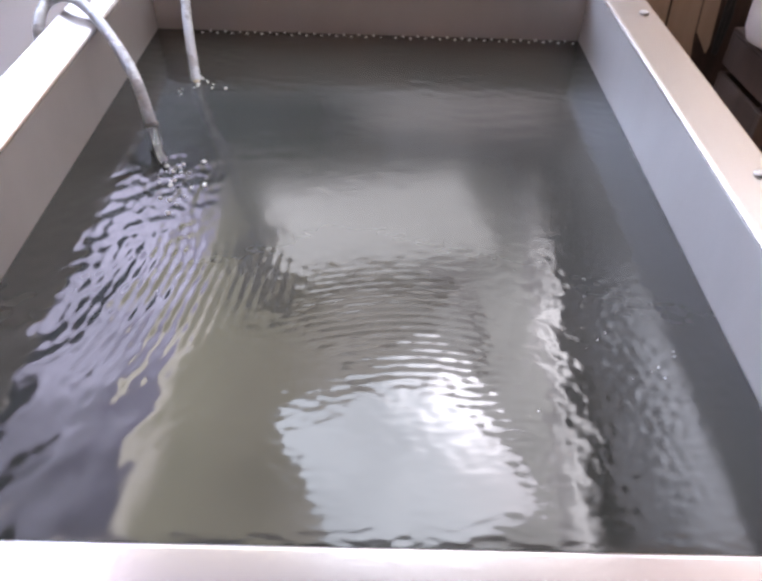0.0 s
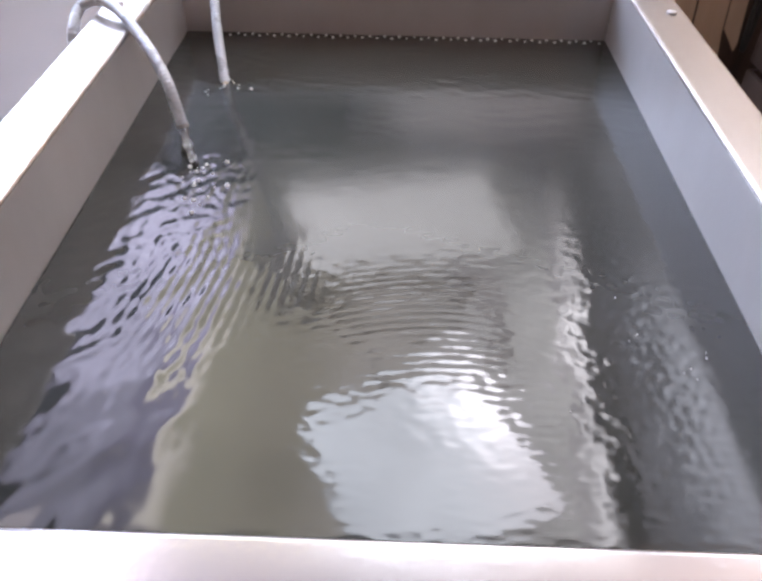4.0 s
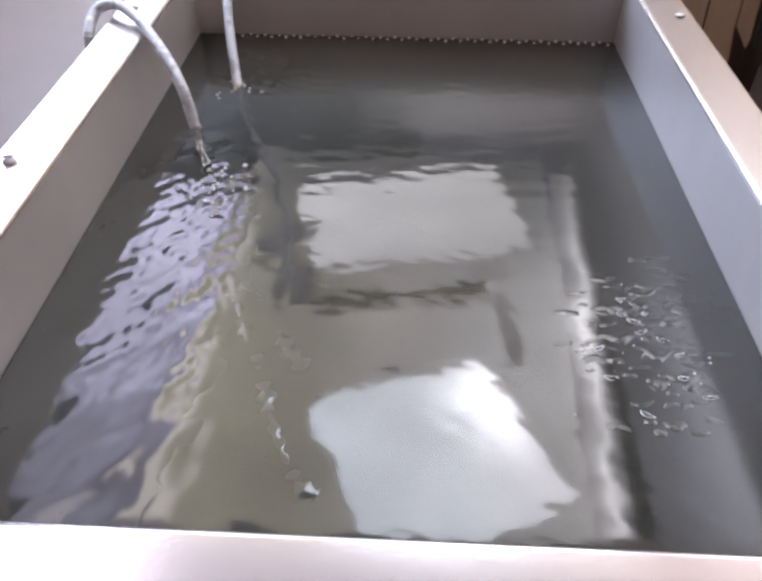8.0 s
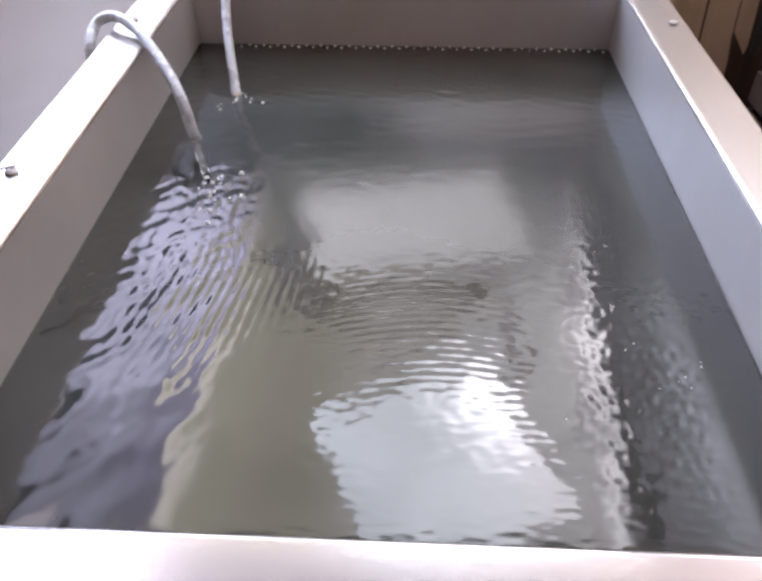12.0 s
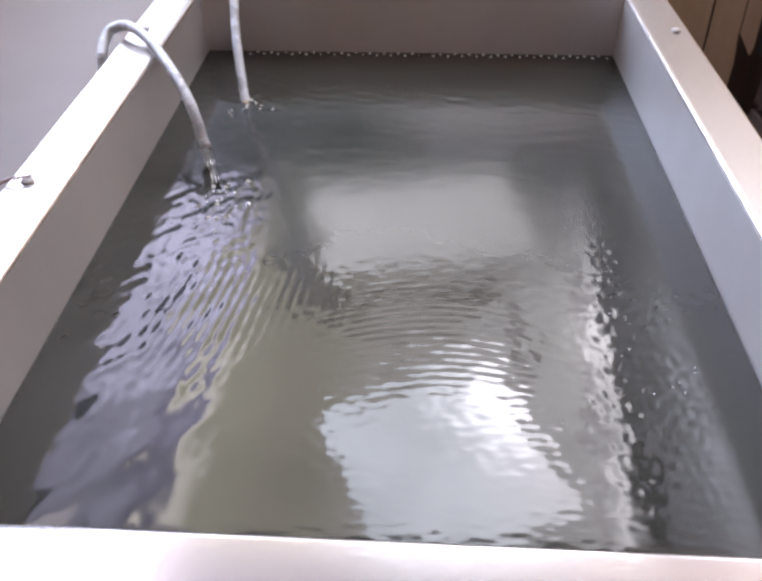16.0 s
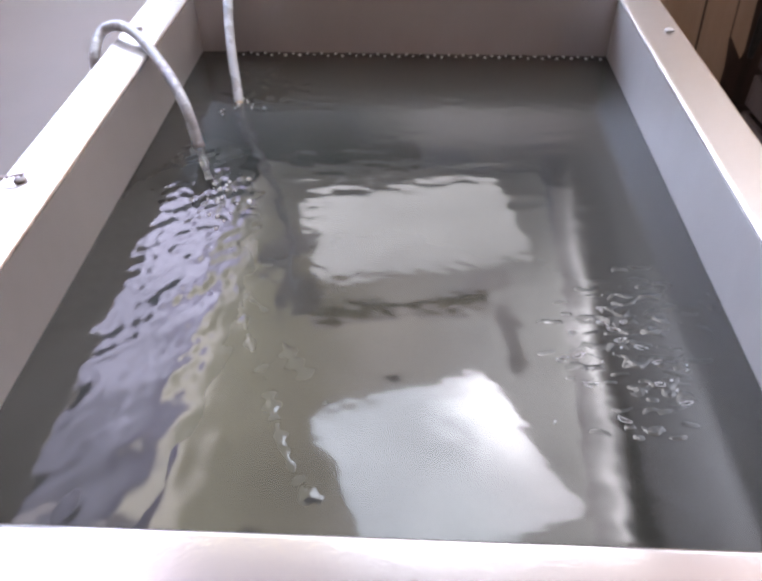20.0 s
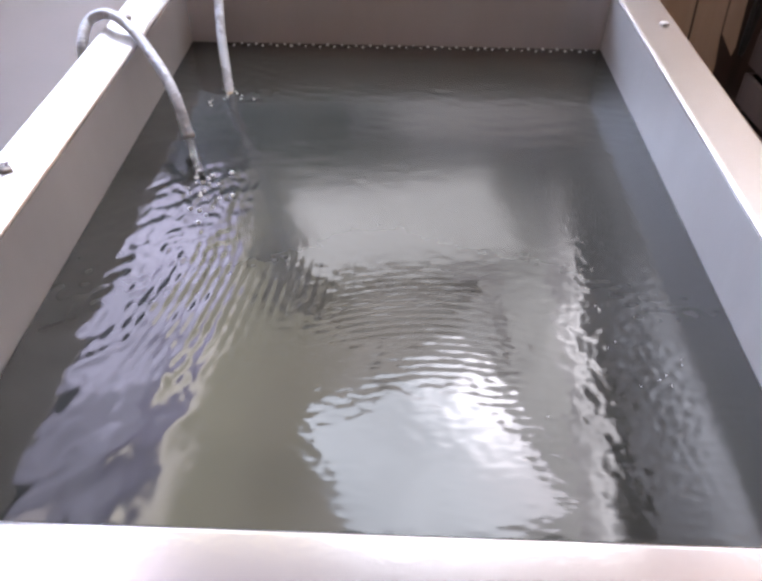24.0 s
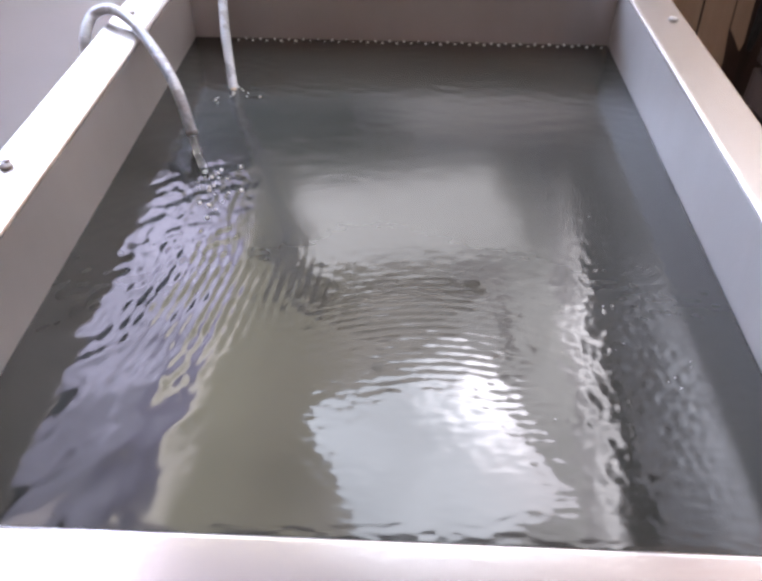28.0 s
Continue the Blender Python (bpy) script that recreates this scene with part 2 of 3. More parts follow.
# Unseen sheet added to whiten the left end of the front rim.
PALESHEET = daylight_sheet("pale_rim_glow", ((0.0, (0.92, 0.92, 1.0), 3.0), (1.0, (0.96, 0.94, 0.98), 2.6)), 0, (-2.25, -1.42), (0.9, 1.1))
PANE = daylight_sheet("clear_roof_pane", ((0.0, (0.84, 0.97, 1.0), 7.8), (0.5, (0.86, 0.98, 1.0), 8.2), (1.0, (0.95, 1.0, 1.0), 9.2)), 0, (-0.65, 0.65), (0.88, 1.12), (1.3, 1.3, 1.3), spot=(0.52, 0.20, 0.55, 2.3))
MILKPANE = daylight_sheet("milky_roof_pane", ((0.0, (0.94, 1.0, 0.94), 4.3), (1.0, (0.91, 0.97, 0.91), 3.6)), 0, (-0.9, 0.9), (0.88, 1.12), (0.9, 2.2, 0.9))
GAP = daylight_sheet("bright_roof_joint", ((0.0, (0.95, 0.96, 0.95), 3.7), (0.35, (0.95, 1, 0.97), 5.2), (0.60, (0.95, 1, 0.97), 9.5), (0.82, (0.95, 1, 0.97), 2.4), (1.0, (0.9, 0.9, 0.9), 0.3)), 0, (-0.13, 0.13), (0.6, 1.4), (1.2, 1.2, 1.2), fade=((1, 1.7, -0.5, 0.12),))
# Weak glow for the added roof patches, dimmer than the sheets around them.
FAINTSHEET = daylight_sheet("faint_patch_glow", ((0.0, (0.88, 0.87, 0.80), 1.75), (1.0, (0.92, 0.92, 0.88), 2.0)), 1, (-0.4, 0.4), (0.8, 1.2), (5, 5, 5))
# Weak glow added overhead to brighten the far water, dimmer at both edges.
FARSHEET = daylight_sheet("faint_far_glow", ((0.0, (0.84, 0.90, 0.80), 0.10), (0.35, (0.95, 0.95, 0.90), 0.75), (0.75, (1.0, 0.95, 0.92), 0.80), (1.0, (0.9, 0.9, 0.9), 0.15)), 0, (-0.5, 2.2), (0.6, 1.3), (1.1, 0.7, 1))
BROWNSHEET = daylight_sheet("brown_patch_glow", ((0.0, (1.0, 0.90, 0.68), 0.40), (1.0, (1.0, 0.92, 0.72), 0.65)), 1, (-0.4, 0.4), (0.7, 1.3), (5, 5, 5))
# Glow of the added window, blue so the right tank wall turns blue.
SKYPANE = daylight_sheet("bright_window_sky", ((0.0, (0.58, 0.76, 1.0), 15.5), (1.0, (0.62, 0.78, 1.0), 16.5)), 1, (2.0, 8.5), (0.85, 1.15))


# ---- building helpers ----
def mesh_of(name, bm, material, smooth=False):
    me = bpy.data.meshes.new(name)
    bm.normal_update()
    bm.to_mesh(me)
    bm.free()
    me.materials.append(material)
    if smooth:
        me.shade_smooth()
    return me


def part(name, bm, material, parent=None, label="", smooth=False):
    ob = new(name, mesh_of(name, bm, material, smooth))
    if parent is not None:
        ob.parent = parent
    return tagged(ob, label)


def empty(name, m=None):
    ob = new(name)
    ob.empty_display_size = 0.05
    if m is not None:
        ob.matrix_world = m
    return ob


def box(x0, x1, y0, y1, z0, z1, bevel=0.0, segments=2):
    bm = bmesh.new()
    bmesh.ops.create_cube(bm, size=1.0, matrix=Matrix.Translation(((x0 + x1) / 2, (y0 + y1) / 2, (z0 + z1) / 2)) @ Matrix.Diagonal((x1 - x0, y1 - y0, z1 - z0, 1)))
    if bevel:
        bmesh.ops.bevel(bm, geom=bm.edges[:], offset=bevel, segments=segments, affect="EDGES", profile=0.5)
    return bm


def add(bm, other):
    me = bpy.data.meshes.new("join")
    other.to_mesh(me)
    other.free()
    bm.from_mesh(me)
    bpy.data.meshes.remove(me)
    return bm


def curve_points(points, steps):
    """A smooth line through the points (Catmull-Rom)."""
    p = [Vector(q) for q in points]
    p = [2 * p[0] - p[1], *p, 2 * p[-1] - p[-2]]
    out = []
    for i in range(1, len(p) - 2):
        for k in range(steps):
            u = k / steps
            out.append(0.5 * (2 * p[i] + (p[i + 1] - p[i - 1]) * u + (2 * p[i - 1] - 5 * p[i] + 4 * p[i + 1] - p[i + 2]) * u * u + (3 * p[i] - p[i - 1] - 3 * p[i + 1] + p[i + 2]) * u ** 3))
    return out + [p[-2]]


def tube(points, radius, around=12, closed=True):
    """A tube along the points; radius is a number or a function of the index."""
    bm = bmesh.new()
    rings, side = [], None
    for i, p in enumerate(points):
        ahead = (points[min(i + 1, len(points) - 1)] - points[max(i - 1, 0)]).normalized()
        side = ahead.orthogonal().normalized() if side is None else (side - ahead * side.dot(ahead)).normalized()
        other = ahead.cross(side)
        r = radius(i) if callable(radius) else radius
        rings.append([bm.verts.new(p + r * (math.cos(a) * side + math.sin(a) * other)) for a in (2 * math.pi * k / around for k in range(around))])
    for a, b in zip(rings, rings[1:]):
        for k in range(around):
            bm.faces.new((a[k], a[(k + 1) % around], b[(k + 1) % around], b[k]))
    if closed:
        bm.faces.new(rings[0][::-1])
        bm.faces.new(rings[-1])
    return bm


def lathe(profile, around=24):
    """A turned shape from (radius, height) pairs, from bottom to top."""
    bm = bmesh.new()
    rings = [[bm.verts.new((r * math.cos(a), r * math.sin(a), z)) for a in (2 * math.pi * k / around for k in range(around))] for r, z in profile]
    for a, b in zip(rings, rings[1:]):
        for k in range(around):
            bm.faces.new((a[k], a[(k + 1) % around], b[(k + 1) % around], b[k]))
    bm.faces.new(rings[0][::-1])
    bm.faces.new(rings[-1])
    return bm


def sheet(name, x0, x1, y0, y1, step, height, material, keep=None):
    """A fine sheet whose height is a function of arrays x and y."""
    nx, ny = int((x1 - x0) / step) + 2, int((y1 - y0) / step) + 2
    xs, ys = np.meshgrid(np.linspace(x0, x1, nx), np.linspace(y0, y1, ny))
    co = np.stack([xs, ys, height(xs, ys)], -1).reshape(-1, 3).astype(np.float32)
    i = (np.arange(ny - 1)[:, None] * nx + np.arange(nx - 1)).ravel()
    quads = np.stack([i, i + 1, i + nx + 1, i + nx], -1).astype(np.int32)
    if keep is not None:
        quads = quads[co[quads, 2].max(1) > keep]
    me = bpy.data.meshes.new(name)
    me.vertices.add(len(co))
    me.vertices.foreach_set("co", co.ravel())
    me.loops.add(quads.size)
    me.loops.foreach_set("vertex_index", quads.ravel())
    me.polygons.add(len(quads))
    me.polygons.foreach_set("loop_start", np.arange(len(quads), dtype=np.int32) * 4)
    me.update(calc_edges=True)
    me.shade_smooth()
    me.materials.append(material)
    return new(name, me)


# ---- the workshop ----
X0, X1, Y0, Y1 = -3.2, 3.2, -3.0, 9.0
HOLE = (-2.25, 1.28, 0.2, 5.9)       # opening in the roof, filled with translucent sheets


def room():
    tagged(part("floor", box(X0, X1, Y0, Y1, -0.1, 0.0), FLOOR), "pale pinkish concrete workshop floor, smooth and worn", "floor", kind="structure")
    bm = box(X0 - 0.2, X0, Y0, Y1, 0, 2.2)
    add(bm, box(X0 - 0.2, X0, Y0, Y1, 3.94, ROOF))
    add(bm, box(X0 - 0.2, X0, Y0, 2.2, 2.2, 3.94))
    add(bm, box(X0 - 0.2, X0, 8.4, Y1, 2.2, 3.94))
    tagged(part("wall_west", bm, PALEWALL), "pale painted workshop wall", "wall", kind="structure")
    tagged(part("wall_east", box(X1, X1 + 0.2, Y0, Y1, 0, ROOF), WALLPAINT), "dull brown painted workshop wall", "wall", kind="structure")
    tagged(part("wall_north", box(X0 - 0.2, X1 + 0.2, Y1, Y1 + 0.2, 0, ROOF), PALEWALL), "pale painted workshop end wall", "wall", kind="structure")
    tagged(part("wall_south", box(X0 - 0.2, X1 + 0.2, Y0 - 0.2, Y0, 0, ROOF), WALLPAINT), "dull brown painted workshop end wall", "wall", kind="structure")
    a, b, c, d = HOLE
    bm = box(X0 - 0.2, a, Y0 - 0.2, Y1 + 0.2, ROOF, ROOF + 0.15)
    add(bm, box(a, b, Y0 - 0.2, c, ROOF, ROOF + 0.15))
    tagged(part("ceiling", bm, TIMBER), "dark timber roof lining with an opening", "ceiling", kind="structure")
    bm = box(b, X1 + 0.2, Y0 - 0.2, d, ROOF, ROOF + 0.15)
    tagged(part("ceiling", bm, LINING), "stained grey roof lining beside the roof sheets", "ceiling", kind="structure")
    tagged(part("ceiling", box(a, 0.10, d, Y1 + 0.2, ROOF, ROOF + 0.15), FARLINING), "dark blotchy roof lining past the roof sheets", "ceiling", kind="structure")
    tagged(part("ceiling", box(0.10, X1 + 0.2, d, Y1 + 0.2, ROOF, ROOF + 0.15), LINING), "stained grey roof lining past the roof sheets", "ceiling", kind="structure")


# Unseen window, added to whiten the left rim and light the tank wall.
def west_window():
    w = empty("window_1")
    tagged(w, "unseen high window band, glowing, added to light rim and tank wall", "window", kind="structure")
    part("pane", box(X0 - 0.12, X0 - 0.11, 2.2, 8.4, 2.2, 3.94), SKYPANE, w)
    for i in range(7):
        y = 2.2 + 6.2 * i / 6
        part("mullion", box(X0 - 0.11, X0 - 0.05, y - 0.02, y + 0.02, 2.2, 3.94), PALEWALL, w)
    part("window_sill", box(X0 - 0.11, X0 + 0.05, 2.2, 8.4, 2.16, 2.2), PALEWALL, w)


def corrugated(x0, x1, y0, y1, z, pitch=0.15, rise=0.004):
    n = max(2, int((x1 - x0) / pitch) * 6)
    bm = bmesh.new()
    rows = []
    for y in (y0, y1):
        rows.append([bm.verts.new((x0 + (x1 - x0) * i / n, y, z + rise * math.cos(2 * math.pi * i / 6))) for i in range(n + 1)])
    for i in range(n):
        bm.faces.new((rows[0][i], rows[1][i], rows[1][i + 1], rows[0][i + 1]))
    bmesh.ops.solidify(bm, geom=bm.faces[:], thickness=-0.003)
    return bm


def roof_lights():
    a, b, c, d = HOLE
    tagged(part("roof_sheet", corrugated(-1.42, b, 1.48, d, ROOF + 0.06), SHEET, smooth=True), "beige translucent roof sheet, glowing for daylight, dimmer at the far end", "roof sheet", "roof sheets")
    # Added below the pane, which it hides from the front rim.
    tagged(part("roof_sheet", corrugated(-1.42, 2.40, 0.4, 1.82, ROOF - 0.030), PINKSHEET, smooth=True), "unseen pinkish glowing sheet added to tint the front rim", "roof sheet", "roof sheets")
    tagged(part("roof_sheet", corrugated(a, -1.42, 1.82, 5.3, ROOF + 0.06), BLUESHEET, smooth=True), "bluish translucent roof sheet, glowing for daylight, dimmer at the near end", "roof sheet", "roof sheets")
    tagged(part("roof_sheet", corrugated(a, -1.42, c, 1.82, ROOF + 0.06), PALESHEET, smooth=True), "unseen pale glowing sheet added to whiten the front rim", "roof sheet", "roof sheets")
    bm = box(a, -1.42, 5.3, d, ROOF + 0.04, ROOF + 0.07)
    tagged(part("roof_boarding", bm, TIMBER), "dark timber boarding beside the roof sheets", "roof boarding", kind="structure")
    for w, h, m, material, label in (
            (1.84, 1.22, pose(0.05, 4.84, ROOF + 0.03, rz=13), MILKPANE, "milky roof window in a thin frame under the roof sheet"),
            (1.235, 1.25, pose(0.238, 2.40, ROOF + 0.03, rz=24.5), PANE, "clear roof window showing a bright cloudy sky")):
        window = empty("roof_window", m)
        tagged(window, label, "roof window", "roof windows")
        part("pane", box(-w / 2, w / 2, -h / 2, h / 2, -0.004, 0.004), material, window)
        for x0, x1, y0, y1 in ((-w / 2 - 0.012, w / 2 + 0.012, -h / 2 - 0.012, -h / 2), (-w / 2 - 0.012, w / 2 + 0.012, h / 2, h / 2 + 0.012), (-w / 2 - 0.012, -w / 2, -h / 2, h / 2), (w / 2, w / 2 + 0.012, -h / 2, h / 2)):
            part("frame_bar", box(x0, x1, y0, y1, -0.008, 0.008), WHITEPLASTIC, window)
    tagged(part("roof_sheet", corrugated(1.47, 3.05, 1.82, 6.2, ROOF - 0.012), DIMSHEET, smooth=True), "bluish translucent roof sheet, its glow dimmer along one edge", "roof sheet", "roof sheets")
    tagged(part("roof_sheet", corrugated(-0.5, 2.2, 6.25, 8.95, ROOF - 0.008), FARSHEET, smooth=True), "faint grey glowing sheet added to brighten the far water", "roof sheet", "roof sheets")
    strip = part("roof_joint", box(-0.13, 0.13, -3.4, 1.8, -0.004, 0.004), GAP)
    strip.matrix_world = pose(1.33, 3.75, ROOF - 0.008, rz=-3.8)
    tagged(strip, "bright overlap joint of clear roof sheet", "roof joint")
    p = empty("purlin", pose(0.02, 3.76, ROOF - 0.03, rz=11.5))
    tagged(p, "weathered grey timber purlin under the roof sheet", "purlin")
    part("timber", box(-0.66, 0.62, -0.028, 0.028, -0.04, 0.05, 0.006, 1), OLDWOOD, p)
    # Patches added with faint glow, in place of brackets and the purlin's soft edge.
    for x0, x1, y0, y1, sheet_mat, label, m in ((-0.06, 0.06, -0.36, 0.36, FAINTSHEET, "dull", pose(0.765, 3.50, ROOF - 0.01, rz=5.5)), (-0.19, 0.19, -0.11, 0.10, FAINTSHEET, "dull", pose(0.64, 4.10, ROOF + 0.012, rz=11)), (-0.68, 0.66, -0.085, 0.085, FAINTSHEET, "dull", pose(0.02, 3.755, ROOF + 0.035, rz=10.5)),
            (-0.16, 0.16, -0.31, 0.31, BROWNSHEET, "dark brown", pose(-0.95, 4.46, ROOF + 0.012, rz=-14)), (-0.15, 0.15, -0.27, 0.25, BROWNSHEET, "dark brown", pose(-0.79, 3.93, ROOF + 0.022, rz=6))):
        patch = part("roof_patch", box(x0, x1, y0, y1, -0.004, 0.004, 0.002, 1), sheet_mat)
        patch.matrix_world = m
        tagged(patch, label + " patch added on the roof with a faint glow", "roof patch", "roof patches")
    leaf = bmesh.new()
    rng = random.Random(3)
    f = leaf.faces.new([leaf.verts.new((0.062 * rng.uniform(0.5, 1.1) * math.cos(a), 0.046 * rng.uniform(0.5, 1.1) * math.sin(a), 0)) for a in (2 * math.pi * k / 13 for k in range(13))])
    bmesh.ops.solidify(leaf, geom=[f], thickness=0.003)
    leaf = part("leaf", leaf, NEARBLACK)
    leaf.matrix_world = pose(-0.062, 3.075, ROOF + 0.015, rz=20)
    tagged(leaf, "dark dry leaf stuck to the roof sheet", "leaf")
    wire = part("cable", tube(curve_points([(1.70, 1.9, ROOF), (1.80, 2.05, ROOF - 0.03), (1.97, 2.26, ROOF - 0.04), (2.19, 2.47, ROOF - 0.04), (2.45, 2.62, ROOF - 0.03), (2.7, 2.7, ROOF - 0.012)], 6), 0.010, 8), RUBBER, smooth=True)
    tagged(wire, "thin dark cable under the roof lining", "cable", "cables")


# ---- the tank ----
def folded(profile, y0, y1, thick=0.002):
    """A bent sheet: a profile of (x, z) pairs from the outer skirt to the inner lip, with a thickness, run from y0 to y1."""
    s = 1 if profile[0][0] > profile[-1][0] else -1
    inside = [(x + (-s * thick if i < 4 else s * thick if i > len(profile) - 5 else 0), z - (0 if i in (0, len(profile) - 1) else thick)) for i, (x, z) in enumerate(profile)]
    loop = profile + inside[::-1]
    bm = bmesh.new()
    a, b = [[bm.verts.new((x, y, z)) for x, z in loop] for y in (y0, y1)]
    n, m = len(loop), len(profile)
    for i in range(n):
        bm.faces.new((a[i], b[i], b[(i + 1) % n], a[(i + 1) % n]))
    for i in range(m - 1):
        for row in (a, b):
            bm.faces.new((row[i], row[i + 1], row[n - 2 - i], row[n - 1 - i]))
    bmesh.ops.recalc_face_normals(bm, faces=bm.faces[:])
    return bm


def rim_profile(inner, outer, drop):
    """From the outer skirt over the flat top to a lip that turns down inside."""
    s, r = (1 if outer > inner else -1), 0.0040
    out = [(outer, RIM - drop)]
    out += [(outer - s * r * (1 - math.cos(a)), RIM - r + r * math.sin(a)) for a in (math.pi / 2 * k / 5 for k in range(6))]
    out += [(inner + s * r * (1 - math.sin(a)), RIM - r + r * math.cos(a)) for a in (math.pi / 2 * k / 5 for k in range(6))]
    return out


def tank():
    t = empty("wash_tank")
    tagged(t, "open stainless steel wash tank filled with murky water", "wash tank")
    o, deep = HALF + EDGE, 0.38
    for s in (-1, 1):
        bm = folded(rim_profile(s * HALF, s * o, 0.04), -EDGE, LONG + EDGE)
        part("side_rim", bm, STEEL_WARM, t, smooth=False)
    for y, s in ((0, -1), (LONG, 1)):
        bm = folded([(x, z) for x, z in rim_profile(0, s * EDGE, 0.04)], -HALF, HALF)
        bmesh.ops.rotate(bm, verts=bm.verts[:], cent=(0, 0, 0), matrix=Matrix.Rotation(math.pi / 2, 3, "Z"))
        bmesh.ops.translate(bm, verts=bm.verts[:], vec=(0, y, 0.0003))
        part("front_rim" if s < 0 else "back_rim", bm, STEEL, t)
    top = RIM - 0.0041
    low = WATER - 0.002
    # Below the water line the darkness of the murk is put into the colour.
    for z0, z1, name, side, end, note in ((low, top, "inner_wall", STEEL_INNER, STEEL_BACK, ""), (deep, low, "lower_wall", NEARBLACK, NEARBLACK, "steel coloured near-black for the murky depth")):
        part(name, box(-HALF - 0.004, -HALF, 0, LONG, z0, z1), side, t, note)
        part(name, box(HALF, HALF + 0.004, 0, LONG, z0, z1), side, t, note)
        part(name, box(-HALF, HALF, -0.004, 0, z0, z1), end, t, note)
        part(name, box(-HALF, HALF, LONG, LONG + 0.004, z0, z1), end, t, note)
    part("bottom", box(-HALF - 0.01, HALF + 0.01, -0.01, LONG + 0.01, deep - 0.004, deep + 0.001), NEARBLACK, t, "steel coloured near-black for the murky depth")
    for x0, x1, y0, y1 in ((-o + 0.002, -o + 0.005, -EDGE + 0.003, LONG + EDGE - 0.003), (o - 0.005, o - 0.002, -EDGE + 0.003, LONG + EDGE - 0.003), (-o + 0.005, o - 0.005, -EDGE + 0.002, -EDGE + 0.005), (-o + 0.005, o - 0.005, LONG + EDGE - 0.005, LONG + EDGE - 0.002)):
        part("outer_panel", box(x0, x1, y0, y1, 0.06, RIM - 0.02), STEEL, t)
    for x in (-o + 0.04, o - 0.04):
        for y in (0.0, LONG):
            leg = part("leg", lathe([(0.022, 0.0), (0.024, 0.006), (0.016, 0.012), (0.016, 0.36)]), SCREW, t)
            leg.location = (x, y, 0)
    bm = lathe([(0.0060, 0.0), (0.0062, 0.0012), (0.0050, 0.0026), (0.0028, 0.0031), (0.0010, 0.0032)], 16)
    screw = part("screw", bm, SCREW, t, "domed screw head", True)
    screw.location = (-0.336, 0.336, RIM)
    for x, y in ((-0.336, 0.694), (0.337, 0.342), (0.337, 0.707)):
        more = new("screw", screw.data)
        more.parent, more.location = t, (x, y, RIM)
        tagged(more, "domed screw head")


def even(points, pitch):
    """Points at even steps along a line."""
    out, left = [points[0]], pitch
    for a, b in zip(points, points[1:]):
        d, at = (b - a).length, 0.0
        while d - at >= left:
            at += left
            out.append(a + (b - a) * (at / d))
            left = pitch
        left -= d - at
    return out + [points[-1]]


def hose(points, label, thick, end, dip=0):
    """A hose of braided steel: a jacket with raised ribs along it, and a smooth ferrule at the end. dip: how many of the last points lie under water."""
    h = empty("hose")
    tagged(h, label, "hose", "hoses")
    dry = points[:len(points) - dip] if dip else points
    line = even(curve_points(dry, 30), 0.0008)
    part("hose_jacket", tube(line, lambda i: thick * (0.95 + 0.06 * math.cos(2 * math.pi * i / 6)), 14), BRAID, h, "ribbed braided steel jacket", True)
    if dip:
        wet = curve_points(points[len(points) - dip - 1:], 12)
        part("submerged_length", tube(wet, thick * 1.02, 14), SUNKHOSE, h, "length of hose under water, coloured brown for the murk", True)
    part("ferrule", tube(curve_points(end, 6), thick * 1.06, 16), SCREW, h, "smooth steel ferrule", False)
    return h


def hoses():
    hose([(-0.372, 0.66, 0.30), (-0.378, 0.652, 0.60), (-0.381, 0.644, 0.82), (-0.379, 0.638, 0.862), (-0.379, 0.654, 0.88), (-0.378, 0.674, 0.888), (-0.369, 0.678, 0.894), (-0.355, 0.673, 0.899), (-0.344, 0.666, 0.9), (-0.332, 0.657, 0.899), (-0.319, 0.645, 0.896), (-0.305, 0.628, 0.894), (-0.279, 0.592, 0.886), (-0.257, 0.562, 0.874), (-0.24, 0.538, 0.853), (-0.2305, 0.526, 0.818)],
         "braided steel hose looped over the tank rim, pouring water", 0.0066, [(-0.2310, 0.5263, 0.8195), (-0.2303, 0.5258, 0.8165), (-0.2300, 0.5256, 0.8150)])
    hose([(-0.90, 4.15, 4.004), (-0.62, 2.85, 3.0), (-0.42, 1.95, 2.10), (-0.335, 1.50, 1.62), (-0.288, 1.17, 1.28), (-0.263, 0.975, 1.09), (-0.242, 0.832, 0.957), (-0.2310, 0.740, 0.865), (-0.2135, 0.6705, 0.7965), (-0.2063, 0.6511, 0.788), (-0.1852, 0.5969, 0.776), (-0.1645, 0.5567, 0.762), (-0.144, 0.5185, 0.745), (-0.1312, 0.500, 0.71), (-0.132, 0.490, 0.60), (-0.15, 0.47, 0.39)],
         "long steel hose hanging from the roof and dipping into the water", 0.0064, [(-0.15, 0.47, 0.392), (-0.1505, 0.469, 0.386), (-0.151, 0.468, 0.3805)], 7)


